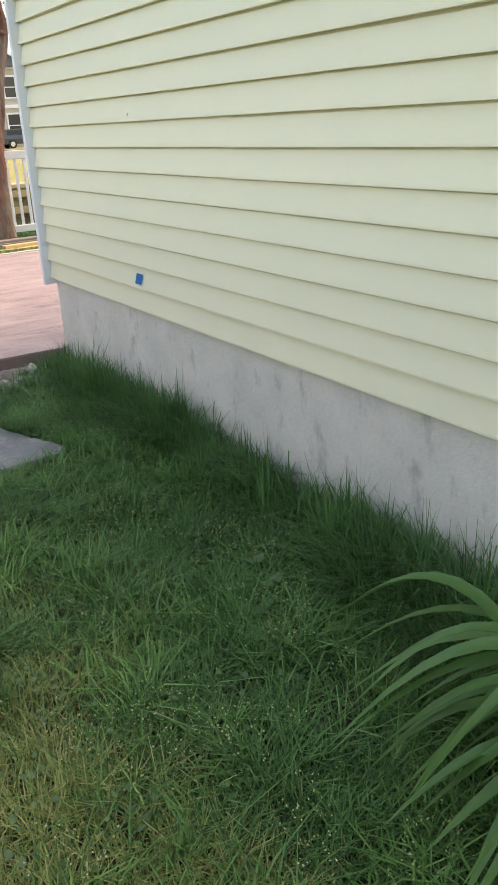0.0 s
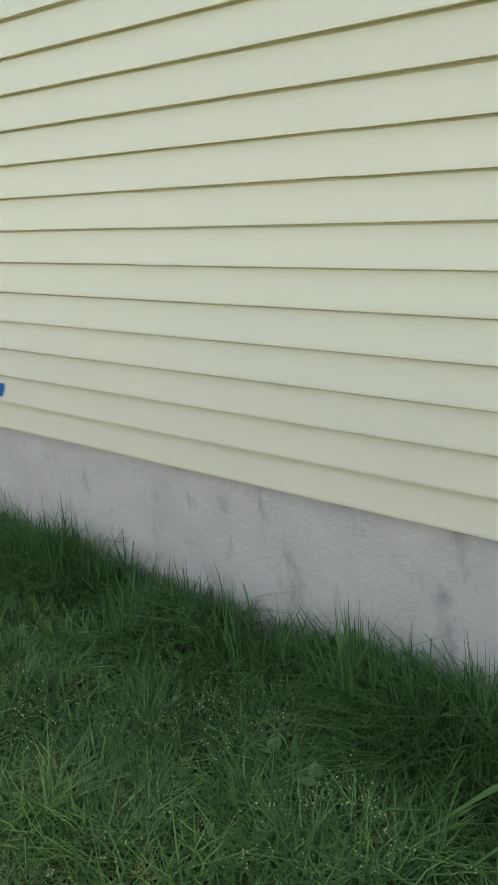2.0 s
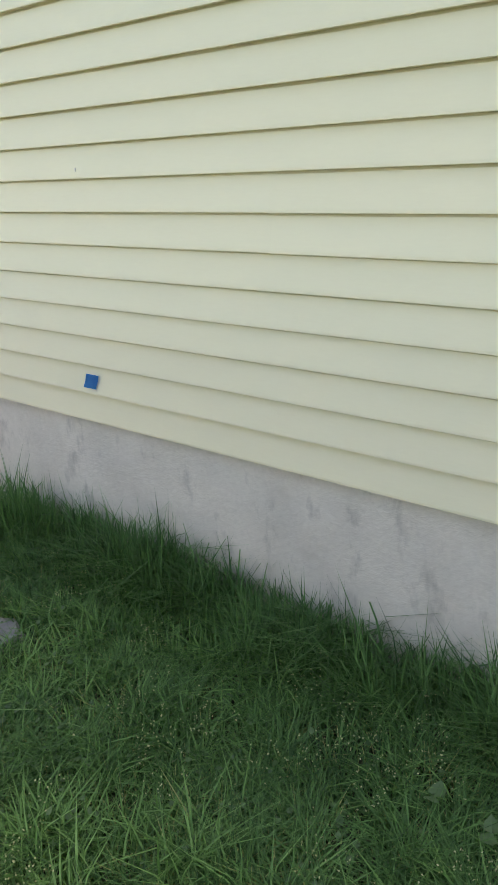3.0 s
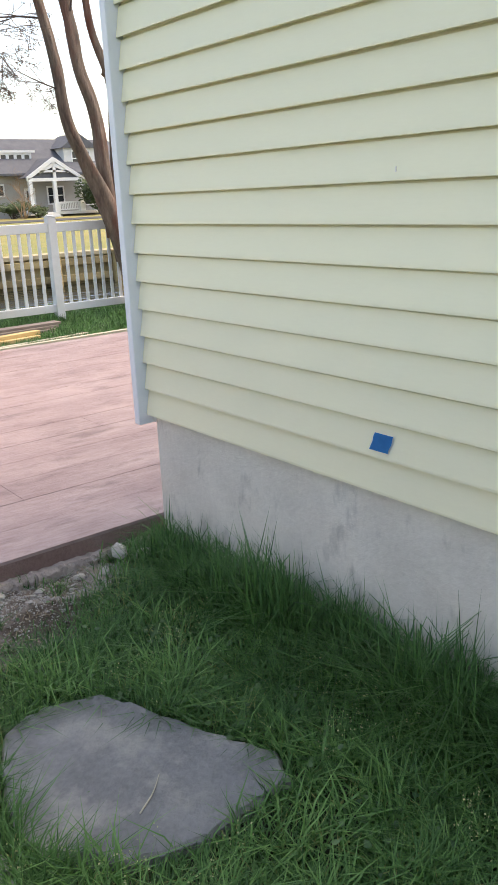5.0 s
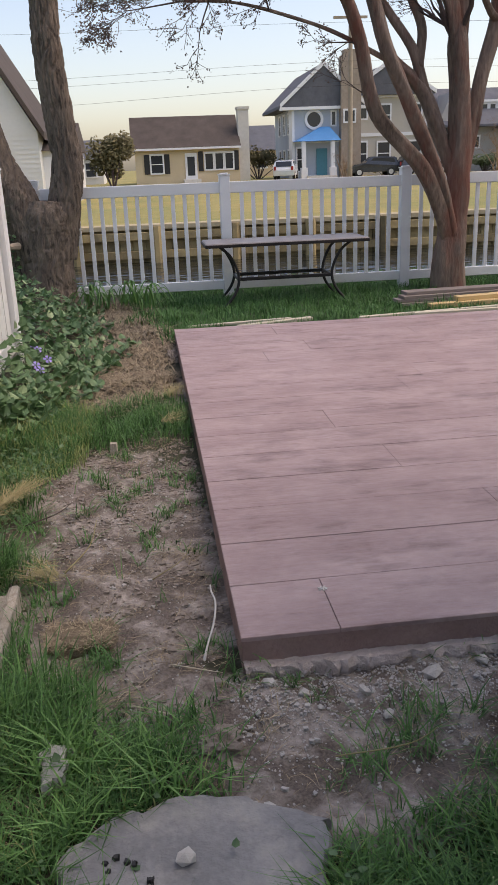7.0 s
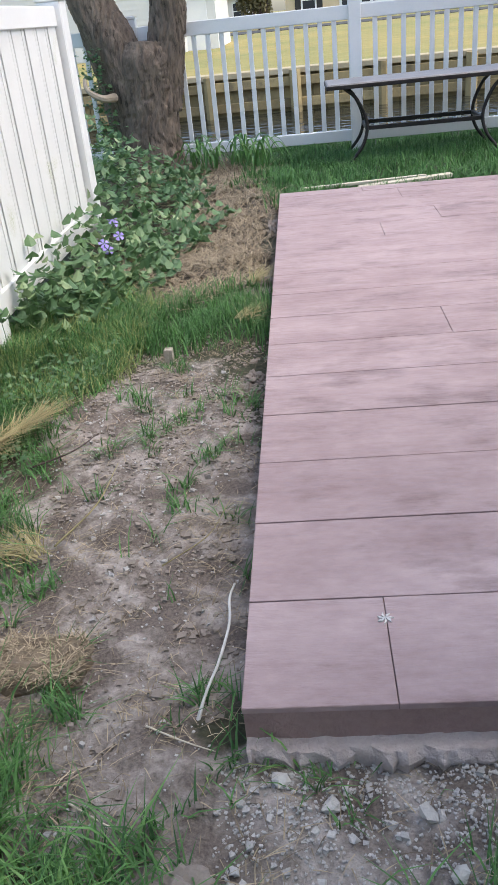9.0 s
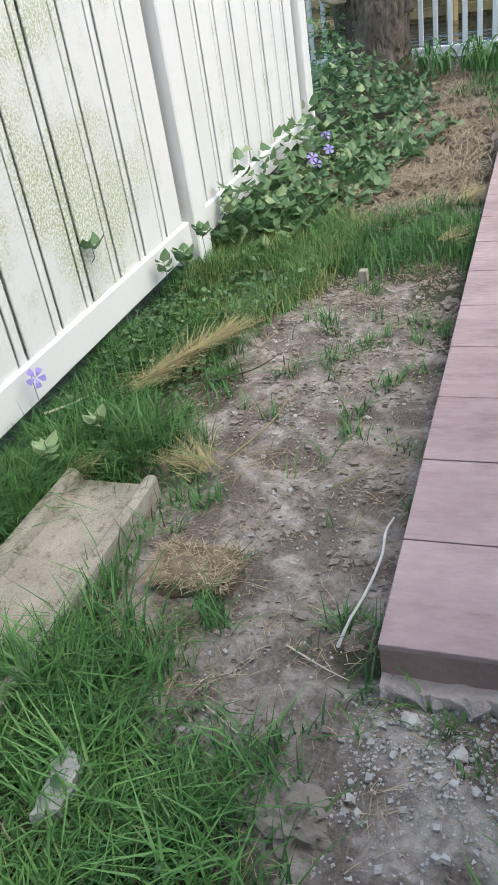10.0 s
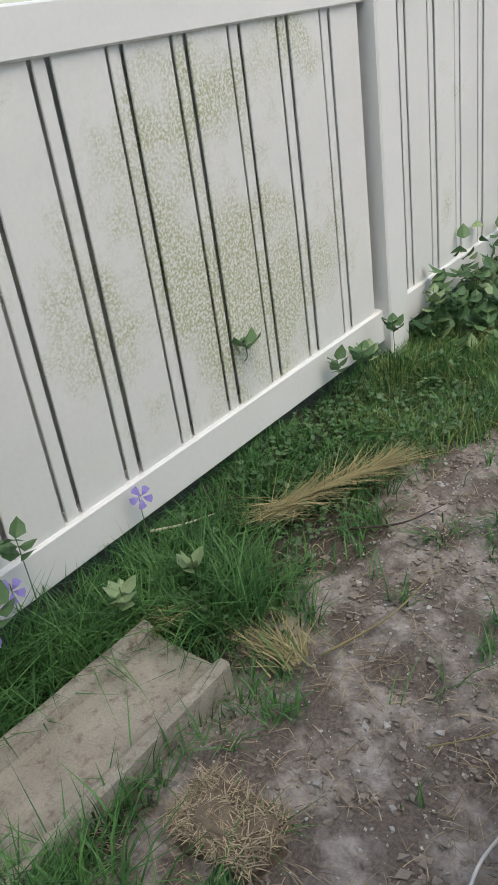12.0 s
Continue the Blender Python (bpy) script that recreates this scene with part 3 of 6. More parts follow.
def build_fence():
    e = tagged(empty("fence"), "white vinyl board fence with green algae stains and narrow gaps", "fence", kind="structure")
    post = mesh_of(boxes((-0.085, 0.042, -0.0635, 0.0635, -0.2, 1.27), bevel=0.006), "post", "fence_clean")
    capm = bmesh.new()
    box(capm, -0.092, 0.049, -0.07, 0.07, 1.27, 1.285, bevel=0.003)
    cap = mesh_of(capm, "post_cap", "fence_clean")
    top = mesh_of(boxes((-0.055, 0.012, 0.05, 1.79, 1.150, 1.245), bevel=0.005), "top_rail", "fence_clean")
    low = mesh_of(boxes((-0.055, 0.012, 0.05, 1.79, 0.102, 0.216), bevel=0.005), "bottom_rail", "fence_clean")
    wide = mesh_of(boxes((-0.007, 0.0, -0.0715, 0.0715, 0.2, 1.16), bevel=0.002), "board", "fence_white")
    slat = mesh_of(boxes((-0.009, -0.002, -0.0170, 0.0170, 0.2, 1.16), bevel=0.002), "slat", "fence_white")
    half = mesh_of(boxes((-0.007, 0.0, -0.0375, 0.0375, 0.2, 1.16), bevel=0.002), "narrow_board", "fence_white")
    back = mesh_of(boxes((-0.084, -0.078, 0.05, 1.79, 0.10, 1.20)), "back_panel", "fence_white")
    for yp in (0.40, 2.235, 4.07, 5.905, 7.74, 9.56):
        piece("post", post, e, pose(FENCE_X, yp, 0))
        piece("post_cap", cap, e, pose(FENCE_X, yp, 0))
        if yp > 9:
            continue
        for name, me in (("top_rail", top), ("bottom_rail", low), ("back_panel", back)):
            piece(name, me, e, pose(FENCE_X, yp, 0))
        piece("narrow_board", half, e, pose(FENCE_X, yp + 0.099, 0))
        for k in range(9):
            y = yp + 1.668 - 0.2 * k
            if y - yp > 0.12:
                piece("board", wide, e, pose(FENCE_X + 0.0015 * math.sin(3 * k + yp), y, 0))
            if 0.09 < y - 0.1 - yp:
                piece("slat", slat, e, pose(FENCE_X, y - 0.1, 0))
    return e


build_fence()


# ---- picket fence at the canal ----
def build_picket_fence():
    y0 = 12.06
    e = tagged(empty("picket_fence"), "white vinyl picket fence along the canal bank", "fence", kind="structure")
    post = mesh_of(boxes((-0.05, 0.05, -0.05, 0.05, -0.2, 1.165), bevel=0.004), "post", "white_vinyl")
    capm = bmesh.new()
    box(capm, -0.057, 0.057, -0.057, 0.057, 1.165, 1.175)
    box(capm, -0.04, 0.04, -0.04, 0.04, 1.175, 1.187, bevel=0.008)
    cap = mesh_of(capm, "post_cap", "white_vinyl")
    picket = mesh_of(boxes((-0.019, 0.019, -0.011, 0.011, 0.1, 1.05), bevel=0.003), "picket", "white_vinyl")
    xs = [-4.1, -2.3, -0.47, 1.332, 3.13, 4.63, 6.43, 8.25]
    for a, b in zip(xs, xs[1:] + [None]):
        piece("post", post, e, pose(a, y0, 0))
        piece("post_cap", cap, e, pose(a, y0, 0))
        if b is None:
            break
        part("top_rail", boxes((a + 0.045, b - 0.045, y0 - 0.022, y0 + 0.022, 1.0, 1.105), bevel=0.005), "white_vinyl", e)
        part("bottom_rail", boxes((a + 0.045, b - 0.045, y0 - 0.022, y0 + 0.022, 0.085, 0.175), bevel=0.005), "white_vinyl", e)
        k = round((b - a - 0.1) / 0.113)
        for i in range(1, k):
            piece("picket", picket, e, pose(a + 0.05 + (b - a - 0.1) * i / k, y0, 0))


build_picket_fence()


# ---- far houses ----
def window(parent, x, y, z, w, h, bars=True, shutters=False, frame_m="white_vinyl", side=None):
    """A window in a wall that faces -y (or -x with side), its frame standing proud of it."""
    def P(x0, x1, y0, y1, z0, z1):
        return (x0, x1, y0, y1, z0, z1) if side is None else (side + y0 - y, side + y1 - y, x0, x1, z0, z1)
    f = 0.13
    bm = boxes(P(x - w / 2 - f, x + w / 2 + f, y - 0.10, y + 0.02, z + h / 2, z + h / 2 + f * 1.2), P(x - w / 2 - f, x + w / 2 + f, y - 0.12, y + 0.02, z - h / 2 - f, z - h / 2),
               P(x - w / 2 - f, x - w / 2, y - 0.09, y + 0.02, z - h / 2, z + h / 2), P(x + w / 2, x + w / 2 + f, y - 0.09, y + 0.02, z - h / 2, z + h / 2))
    if bars:
        box(bm, *P(x - w / 2, x + w / 2, y - 0.07, y + 0.02, z - 0.04, z + 0.04))
    fr = part("window", bm, frame_m, parent)
    part("pane", boxes(P(x - w / 2, x + w / 2, y - 0.04, y - 0.01, z - h / 2, z + h / 2)), "glass", fr)
    if shutters:
        for s in (-1, 1):
            xc = x + s * (w / 2 + f + 0.26)
            part("shutter", boxes(P(xc - 0.24, xc + 0.24, y - 0.08, y + 0.02, z - h / 2 - 0.1, z + h / 2 + 0.1)), "dark_trim", parent, "black louvered shutter")
    return fr


def build_cottage():
    x0, x1, y0 = 0.2, 9.5, 80.0
    h = tagged(empty("house"), "one-storey tan cottage with a brown shingle roof and white chimney", "house")
    part("wall", boxes((x0, x1, y0, y0 + 8, -0.2, 2.95)), "wall_yellow", h)
    bm = bmesh.new()
    poly_prism(bm, [(y0 - 0.5, 2.85), (y0 - 0.5, 2.98), (y0 + 3.2, 5.75), (y0 + 4.4, 5.75), (y0 + 8.5, 2.98), (y0 + 8.5, 2.85)], x0 - 0.3, x1 + 0.1, "x")
    part("roof", bm, "roof_brown", h)
    part("gutter", boxes((x0 - 0.3, x1 + 0.1, y0 - 0.62, y0 - 0.5, 2.8, 2.97)), "white_vinyl", h)
    part("chimney", boxes((9.52, 10.5, y0 + 0.6, y0 + 1.6, -0.1, 6.0), (9.45, 10.57, y0 + 0.53, y0 + 1.67, 6.0, 6.25)), "brick", h, "white painted brick chimney")
    window(h, 2.1, y0, 1.65, 1.0, 1.45, shutters=True)
    for k in range(3):
        window(h, 6.75 + 0.9 * k - 0.0, y0, 1.75, 0.66, 1.3, bars=False)
    for xc in (6.0, 9.2):
        part("shutter", boxes((xc - 0.22, xc + 0.22, y0 - 0.08, y0 + 0.02, 0.95, 2.6)), "dark_trim", h, "black louvered shutter")
    d = part("door", boxes((4.6, 5.65, y0 - 0.1, y0 + 0.02, 0.3, 2.5)), "white_vinyl", h, "white storm door")
    part("pane", boxes((4.8, 5.45, y0 - 0.13, y0 - 0.1, 0.6, 2.2)), "glass", d)
    part("step", boxes((4.4, 5.9, y0 - 1.0, y0, -0.2, 0.3)), "foundation", h)
    return h


def build_blue_house():
    h = tagged(empty("house"), "two-storey house in blue-grey and taupe siding with a stone chimney", "house")
    y0 = 80.0
    part("wall", boxes((14.4, 20.3, y0, y0 + 10, -0.2, 6.2)), "wall_blue", h)
    part("wing_wall", boxes((19.9, 27.3, y0 + 1.5, y0 + 10, -0.2, 7.0)), "wall_taupe", h)
    bm = bmesh.new()
    poly_prism(bm, [(13.2, 5.9), (20.9, 5.9), (20.9, 6.1), (17.6, 9.3), (16.6, 9.3), (13.2, 6.15)], y0 - 0.5, y0 + 10.4, "y")
    part("roof", bm, "roof_grey", h)
    bm = bmesh.new()
    poly_prism(bm, [(19.6, 6.9), (27.8, 6.9), (27.8, 7.15), (23.6, 9.6), (19.6, 7.2)], y0 + 0.9, y0 + 10.4, "y")
    part("wing_roof", bm, "roof_grey", h)
    bm = bmesh.new()
    for p in ([(13.2, 5.95), (13.2, 6.3), (17.1, 9.7), (17.1, 9.3)], [(20.9, 5.95), (20.9, 6.3), (17.1, 9.7), (17.1, 9.3)]):
        poly_prism(bm, p, y0 - 0.62, y0 - 0.5, "y")
    for p in ([(19.5, 6.9), (19.5, 7.25), (23.6, 9.95), (23.6, 9.55)], [(27.9, 6.9), (27.9, 7.25), (23.6, 9.95), (23.6, 9.55)]):
        poly_prism(bm, p, y0 + 0.76, y0 + 0.88, "y")
    box(bm, 13.2, 20.9, y0 - 0.6, y0 + 0.02, 5.75, 6.0)
    box(bm, 20.3, 27.6, y0 + 1.3, y0 + 1.5, 6.7, 7.0)
    box(bm, 20.3, 27.4, y0 + 1.36, y0 + 1.5, 3.4, 3.7)
    box(bm, 14.3, 20.3, y0 - 0.12, y0, 3.0, 3.25)
    for x in (14.4, 20.2, 27.2):
        box(bm, x - 0.12, x + 0.12, (y0 if x < 21 else y0 + 1.5) - 0.1, y0 + 1.6, -0.1, 6.0)
    part("trim", bm, "white_vinyl", h)
    part("chimney", boxes((18.6, 20.4, y0 - 0.9, y0 + 0.1, -0.1, 10.0), (18.9, 20.1, y0 - 0.8, y0 + 0.2, 10.0, 10.5)), "stone", h, "tall fieldstone chimney")
    ring = bmesh.new()
    n = 20
    for r0, r1, d0, d1 in ((0.62, 0.86, -0.12, 0.02),):
        vs = [[ring.verts.new((16.3 + r * math.cos(2 * math.pi * i / n), y0 + d, 4.95 + r * math.sin(2 * math.pi * i / n))) for i in range(n)] for r, d in ((r0, d1), (r0, d0), (r1, d0), (r1, d1))]
        for a, b in zip(vs, vs[1:]):
            for i in range(n):
                ring.faces.new((a[i], a[(i + 1) % n], b[(i + 1) % n], b[i]))
    w = part("round_window", ring, "white_vinyl", h, "round white-framed window")
    pane = bmesh.new()
    bmesh.ops.create_circle(pane, cap_ends=True, radius=0.63, segments=20, matrix=Matrix.Translation((16.3, y0 - 0.03, 4.95)) @ Matrix.Rotation(math.pi / 2, 4, "X"))
    part("pane", pane, "glass", w)
    window(h, 18.1, y0, 5.0, 0.3, 1.1, bars=False)
    window(h, 19.4 - 0.05, y0 - 0.9, 5.1, 0.9, 0.9, bars=False)
    window(h, 21.1, y0 + 1.5, 5.4, 0.85, 0.85, bars=False)
    window(h, 23.2, y0 + 1.5, 5.2, 1.1, 1.7)
    window(h, 26.2, y0 + 1.5, 5.2, 1.0, 1.7)
    window(h, 21.1, y0 + 1.5, 1.9, 0.9, 2.0)
    window(h, 23.2, y0 + 1.5, 1.9, 1.1, 1.9)
    window(h, 26.2, y0 + 1.5, 1.9, 1.1, 1.9)
    window(h, 15.0, y0, 1.6, 0.5, 1.9)
    for k in range(3):
        window(h, y0 + 2.0 + 2.4 * k, 0, 4.7, 0.8, 1.6, side=14.4)
        window(h, y0 + 2.0 + 2.4 * k, 0, 1.6, 0.8, 1.6, side=14.4)
    # small porch under a blue hip roof
    bm = bmesh.new()
    poly_prism(bm, [(14.3, 3.1), (18.3, 3.1), (17.6, 4.3), (16.8, 4.3)], y0 - 2.2, y0, "y")
    for v in bm.verts:
        if v.co.z > 4 and v.co.y < y0 - 1:
            v.co.y = y0 - 0.6
    part("porch_roof", bm, "roof_blue", h, "bright blue porch roof")
    for x in (15.0, 17.6):
        part("porch_column", boxes((x - 0.17, x + 0.17, y0 - 2.0, y0 - 1.66, -0.1, 3.1), (x - 0.3, x + 0.3, y0 - 2.1, y0 - 1.55, -0.1, 0.9), bevel=0.02), "white_vinyl", h)
    d = part("door", boxes((16.5, 17.5, y0 - 0.1, y0 + 0.02, 0.2, 2.5)), "red_trim", h, "teal front door")
    part("step", boxes((15.2, 17.9, y0 - 2.4, y0, -0.2, 0.2)), "foundation", h)
    return h


def build_grey_house():
    h = tagged(empty("house"), "grey house with a dark shingle roof and a white gabled porch", "house")
    y0 = 80.0
    part("wall", boxes((28.4, 46, y0 + 1.0, y0 + 11, -0.2, 4.1)), "wall_grey", h)
    bm = bmesh.new()
    poly_prism(bm, [(y0 - 0.2, 3.9), (y0 - 0.2, 4.1), (y0 + 5.5, 7.6), (y0 + 6.5, 7.6), (y0 + 11.6, 4.1), (y0 + 11.6, 3.9)], 28.0, 46.4, "x")
    part("roof", bm, "roof_grey", h)
    bm = bmesh.new()
    poly_prism(bm, [(27.9, 4.0), (30.6, 4.0), (29.2, 6.9)], y0 + 0.4, y0 + 4, "y")
    part("side_gable", bm, "wall_grey", h)
    part("dormer", boxes((32.6, 36.0, y0 + 2.2, y0 + 5, 5.0, 6.1), (32.3, 36.3, y0 + 1.9, y0 + 5, 6.1, 6.3)), "white_vinyl", h)
    for k in range(4):
        window(h, 33.1 + 0.8 * k, y0 + 2.2, 5.6, 0.5, 0.6, bars=False)
    part("dormer", boxes((39.2, 42.6, y0 + 1.6, y0 + 6, 4.3, 6.6)), "wall_white", h)
    bm = bmesh.new()
    poly_prism(bm, [(38.8, 6.5), (43.0, 6.5), (40.9, 7.9)], y0 + 1.3, y0 + 6, "y")
    part("dormer_roof", bm, "roof_grey", h)
    window(h, 40.5, y0 + 1.6, 5.5, 0.8, 1.3)
    window(h, 41.6, y0 + 1.6, 5.5, 0.8, 1.3)
    # porch: floor, columns, open truss gable, railing and steps
    bm = bmesh.new()
    for s in (-1, 1):
        poly_prism(bm, [(36.5 + s * 2.9, 3.35), (36.5 + s * 2.9, 3.7), (36.5, 5.5), (36.5, 5.1)], y0 - 1.6, y0 - 1.35, "y")
        poly_prism(bm, [(36.5 + s * 1.5, 4.0), (36.5 + s * 1.5, 4.25), (36.5 + s * 0.1, 4.95), (36.5 + s * 0.1, 4.6)], y0 - 1.55, y0 - 1.4, "y")
    box(bm, 36.35, 36.65, y0 - 1.55, y0 - 1.4, 3.5, 5.2)
    box(bm, 34.9, 38.1, y0 - 1.55, y0 - 1.4, 4.1, 4.3)
    box(bm, 33.7, 42.5, y0 - 1.6, y0 - 1.3, 3.3, 3.6)
    part("porch_gable", bm, "white_vinyl", h, "white timber truss gable")
    bm = bmesh.new()
    poly_prism(bm, [(33.4, 3.62), (36.5, 5.5), (39.6, 3.62)], y0 - 1.3, y0 + 3, "y")
    part("porch_roof", bm, "roof_grey", h)
    for x in (33.9, 36.4, 39.1, 42.3):
        part("porch_column", boxes((x - 0.18, x + 0.18, y0 - 1.65, y0 - 1.3, 0.5, 3.35), (x - 0.28, x + 0.28, y0 - 1.75, y0 - 1.2, 0.4, 1.3), bevel=0.02), "white_vinyl", h)
    part("porch_floor", boxes((33.5, 42.6, y0 - 1.8, y0 + 1, 0.2, 0.45)), "wall_white", h)
    for k in range(3):
        part("step", boxes((34.0, 36.2, y0 - 2.2 - 0.35 * k, y0 - 1.8 - 0.35 * k, -0.1, 0.35 - 0.13 * k)), "wall_white", h)
    rail = boxes((36.6, 38.9, y0 - 1.5, y0 - 1.4, 1.25, 1.38), (36.6, 38.9, y0 - 1.5, y0 - 1.4, 0.6, 0.7))
    for k in range(12):
        box(rail, 36.75 + 0.18 * k, 36.82 + 0.18 * k, y0 - 1.48, y0 - 1.42, 0.7, 1.25)
    part("railing", rail, "white_vinyl", h)
    d = part("door", boxes((34.3, 35.4, y0 + 0.9, y0 + 1.02, 0.45, 2.75)), "white_vinyl", h)
    part("pane", boxes((34.5, 35.2, y0 + 0.86, y0 + 0.9, 0.9, 2.5)), "glass", d)
    window(h, 37.6, y0 + 1.0, 2.0, 1.6, 1.5)
    window(h, 31.8, y0 + 1.0, 2.6, 0.8, 0.9, bars=False)
    window(h, 29.2, y0 + 0.99, 3.4, 0.8, 2.2)
    window(h, 41.2, y0 + 1.0, 1.9, 1.2, 1.7)
    return h


def build_gable_house():
    h = tagged(empty("house"), "white clapboard house with a steep gable and attached garage", "house")
    y0 = 40.0
    part("wall", boxes((-11, -3.5, y0, y0 + 9, -0.2, 2.9)), "wall_white", h)
    bm = bmesh.new()
    poly_prism(bm, [(-11, 2.9), (-3.5, 2.9), (-6.2, 7.6)], y0, y0 + 9, "y")
    part("gable", bm, "wall_white", h)
    bm = bmesh.new()
    poly_prism(bm, [(-3.2, 2.55), (-3.2, 2.85), (-6.2, 8.0), (-6.2, 7.65)], y0 - 0.3, y0 + 9.3, "y")
    part("roof", bm, "roof_brown", h)
    part("garage", boxes((-4.6, -2.25, y0 + 1.0, y0 + 8, -0.2, 2.2)), "wall_white", h)
    bm = bmesh.new()
    poly_prism(bm, [(y0 + 0.7, 2.15), (y0 + 4.5, 3.4), (y0 + 8.3, 2.15)], -3.5, -2.1, "x")
    part("garage_roof", bm, "roof_brown", h)
    lap = bmesh.new()
    for k in range(16):
        box(lap, -11, -3.45, y0 - 0.02, y0 + 0.02, 0.05 + 0.18 * k, 0.06 + 0.18 * k)
    part("clapboard", lap, "wall_white", h)
    part("garage_door", boxes((-4.2, -2.6, y0 + 0.93, y0 + 1.0, -0.05, 1.9)), "white_vinyl", h)


def build_far_block(x0, x1, y0, depth, wall_h, ridge, wall_m, roof_m, label, wins=2):
    h = tagged(empty("house"), label, "house")
    part("wall", boxes((x0, x1, y0, y0 + depth, -0.2, wall_h)), wall_m, h)
    bm = bmesh.new()
    poly_prism(bm, [(y0 - 0.5, wall_h - 0.1), (y0 + depth / 2, ridge), (y0 + depth + 0.5, wall_h - 0.1)], x0 - 0.4, x1 + 0.4, "x")
    part("roof", bm, roof_m, h)
    for k in range(wins):
        window(h, x0 + (x1 - x0) * (k + 0.5) / wins, y0, wall_h * 0.55, 1.0, 1.3)


build_cottage()
build_blue_house()
build_grey_house()
build_gable_house()
build_far_block(9.6, 17, 105, 9, 3.0, 5.9, "wall_yellow", "roof_grey", "small tan house far behind, with a grey roof")
build_far_block(-8, -3.2, 92, 8, 2.6, 4.4, "wall_white", "roof_grey", "small white house with a grey roof far off")
build_far_block(47.5, 60, 82, 9, 4.5, 7.5, "wall_grey", "roof_grey", "grey house with a shingle roof farther along the street", 3)
build_far_block(-40, -14, 84, 9, 3.5, 6.5, "wall_white", "roof_brown", "white house with a brown roof farther along the street", 4)

# ---- trees ----
def grow(bm, tips, rng, p, d, length, r, depth, droop=0.0, spread=0.6):
    """One twig and its forks, as thin bent tubes; the ends go into tips."""
    q, pts = Vector(p), [(*p, r)]
    dd = Vector(d).normalized()
    for i in range(3):
        dd = (dd + Vector((rng.gauss(0, 0.16), rng.gauss(0, 0.16), rng.gauss(0, 0.12) - droop))).normalized()
        q = q + dd * length / 3
        pts.append((*q, max(r * (1 - 0.18 * (i + 1)), 0.0022)))
    tube(bm, pts, 4 if depth else 3, 1)
    if depth == 0:
        tips.append((q, dd))
        return
    for k in range(rng.choice((3, 4, 4))):
        s = pts[rng.choice((1, 2, 3, 3))]
        nd = dd + Vector((rng.gauss(0, spread), rng.gauss(0, spread), rng.gauss(0, spread * 0.7)))
        grow(bm, tips, rng, s[:3], nd, length * rng.uniform(0.42, 0.68), max(s[3] * 0.62, 0.0022), depth - 1, droop * 0.4, spread * 1.08)


def bud_clumps(name, tips, rng, parent, size=0.010, n=4, material="bud"):
    v, f = [], []
    for q, d in tips:
        for k in range(n):
            c = q + Vector((rng.gauss(0, 0.02), rng.gauss(0, 0.02), rng.gauss(0, 0.02)))
            u = Vector((rng.gauss(0, 1), rng.gauss(0, 1), rng.gauss(0, 1))).normalized() * size * rng.uniform(0.5, 1.2)
            w = u.orthogonal() * 0.6
            i = len(v)
            v += [tuple(c + u), tuple(c + w), tuple(c - w), tuple(c - u * 0.7 + w.cross(u).normalized() * size * 0.6)]
            f += [(i, i + 1, i + 2), (i + 1, i + 3, i + 2), (i, i + 3, i + 1)]
    return soup(name, v, f, material, parent)


def crape_myrtle(name_label, stems, base, seed, twigs, depth=3):
    rng = random.Random(seed)
    t = tagged(empty("tree", pose(base[0], base[1], 0)), name_label, "tree")
    off = Vector((base[0], base[1], 0))
    tips, tw = [], bmesh.new()
    for i, st in enumerate(stems):
        bm = bmesh.new()
        k = 0.92 if i == 0 else 0.82
        tube(bm, [(x - off.x, y - off.y, z, r * k) for x, y, z, r in st], 20, 7, 0.2, 0.11, seed + i)
        part("trunk" if i == 0 else "limb", bm, "bark", t, smooth=True)
        a, b = Vector(st[-2][:3]), Vector(st[-1][:3])
        d = (b - a).normalized()
        for k in range(3):
            grow(tw, tips, rng, b - off - d * 0.15 * k, d + Vector((rng.gauss(0, 0.45), rng.gauss(0, 0.45), 0.1)), 0.75, st[-1][3] * 0.55, depth, 0.02)
    for p, d, ln, r, dp, dr in twigs:
        grow(tw, tips, rng, Vector(p) - off, Vector(d), ln, r, dp, dr, 0.55)
    part("twig_spray", tw, "twig", t, "fine dark bare twigs")
    bud_clumps("bud_spray", tips, rng, t, 0.012, 5)
    return t


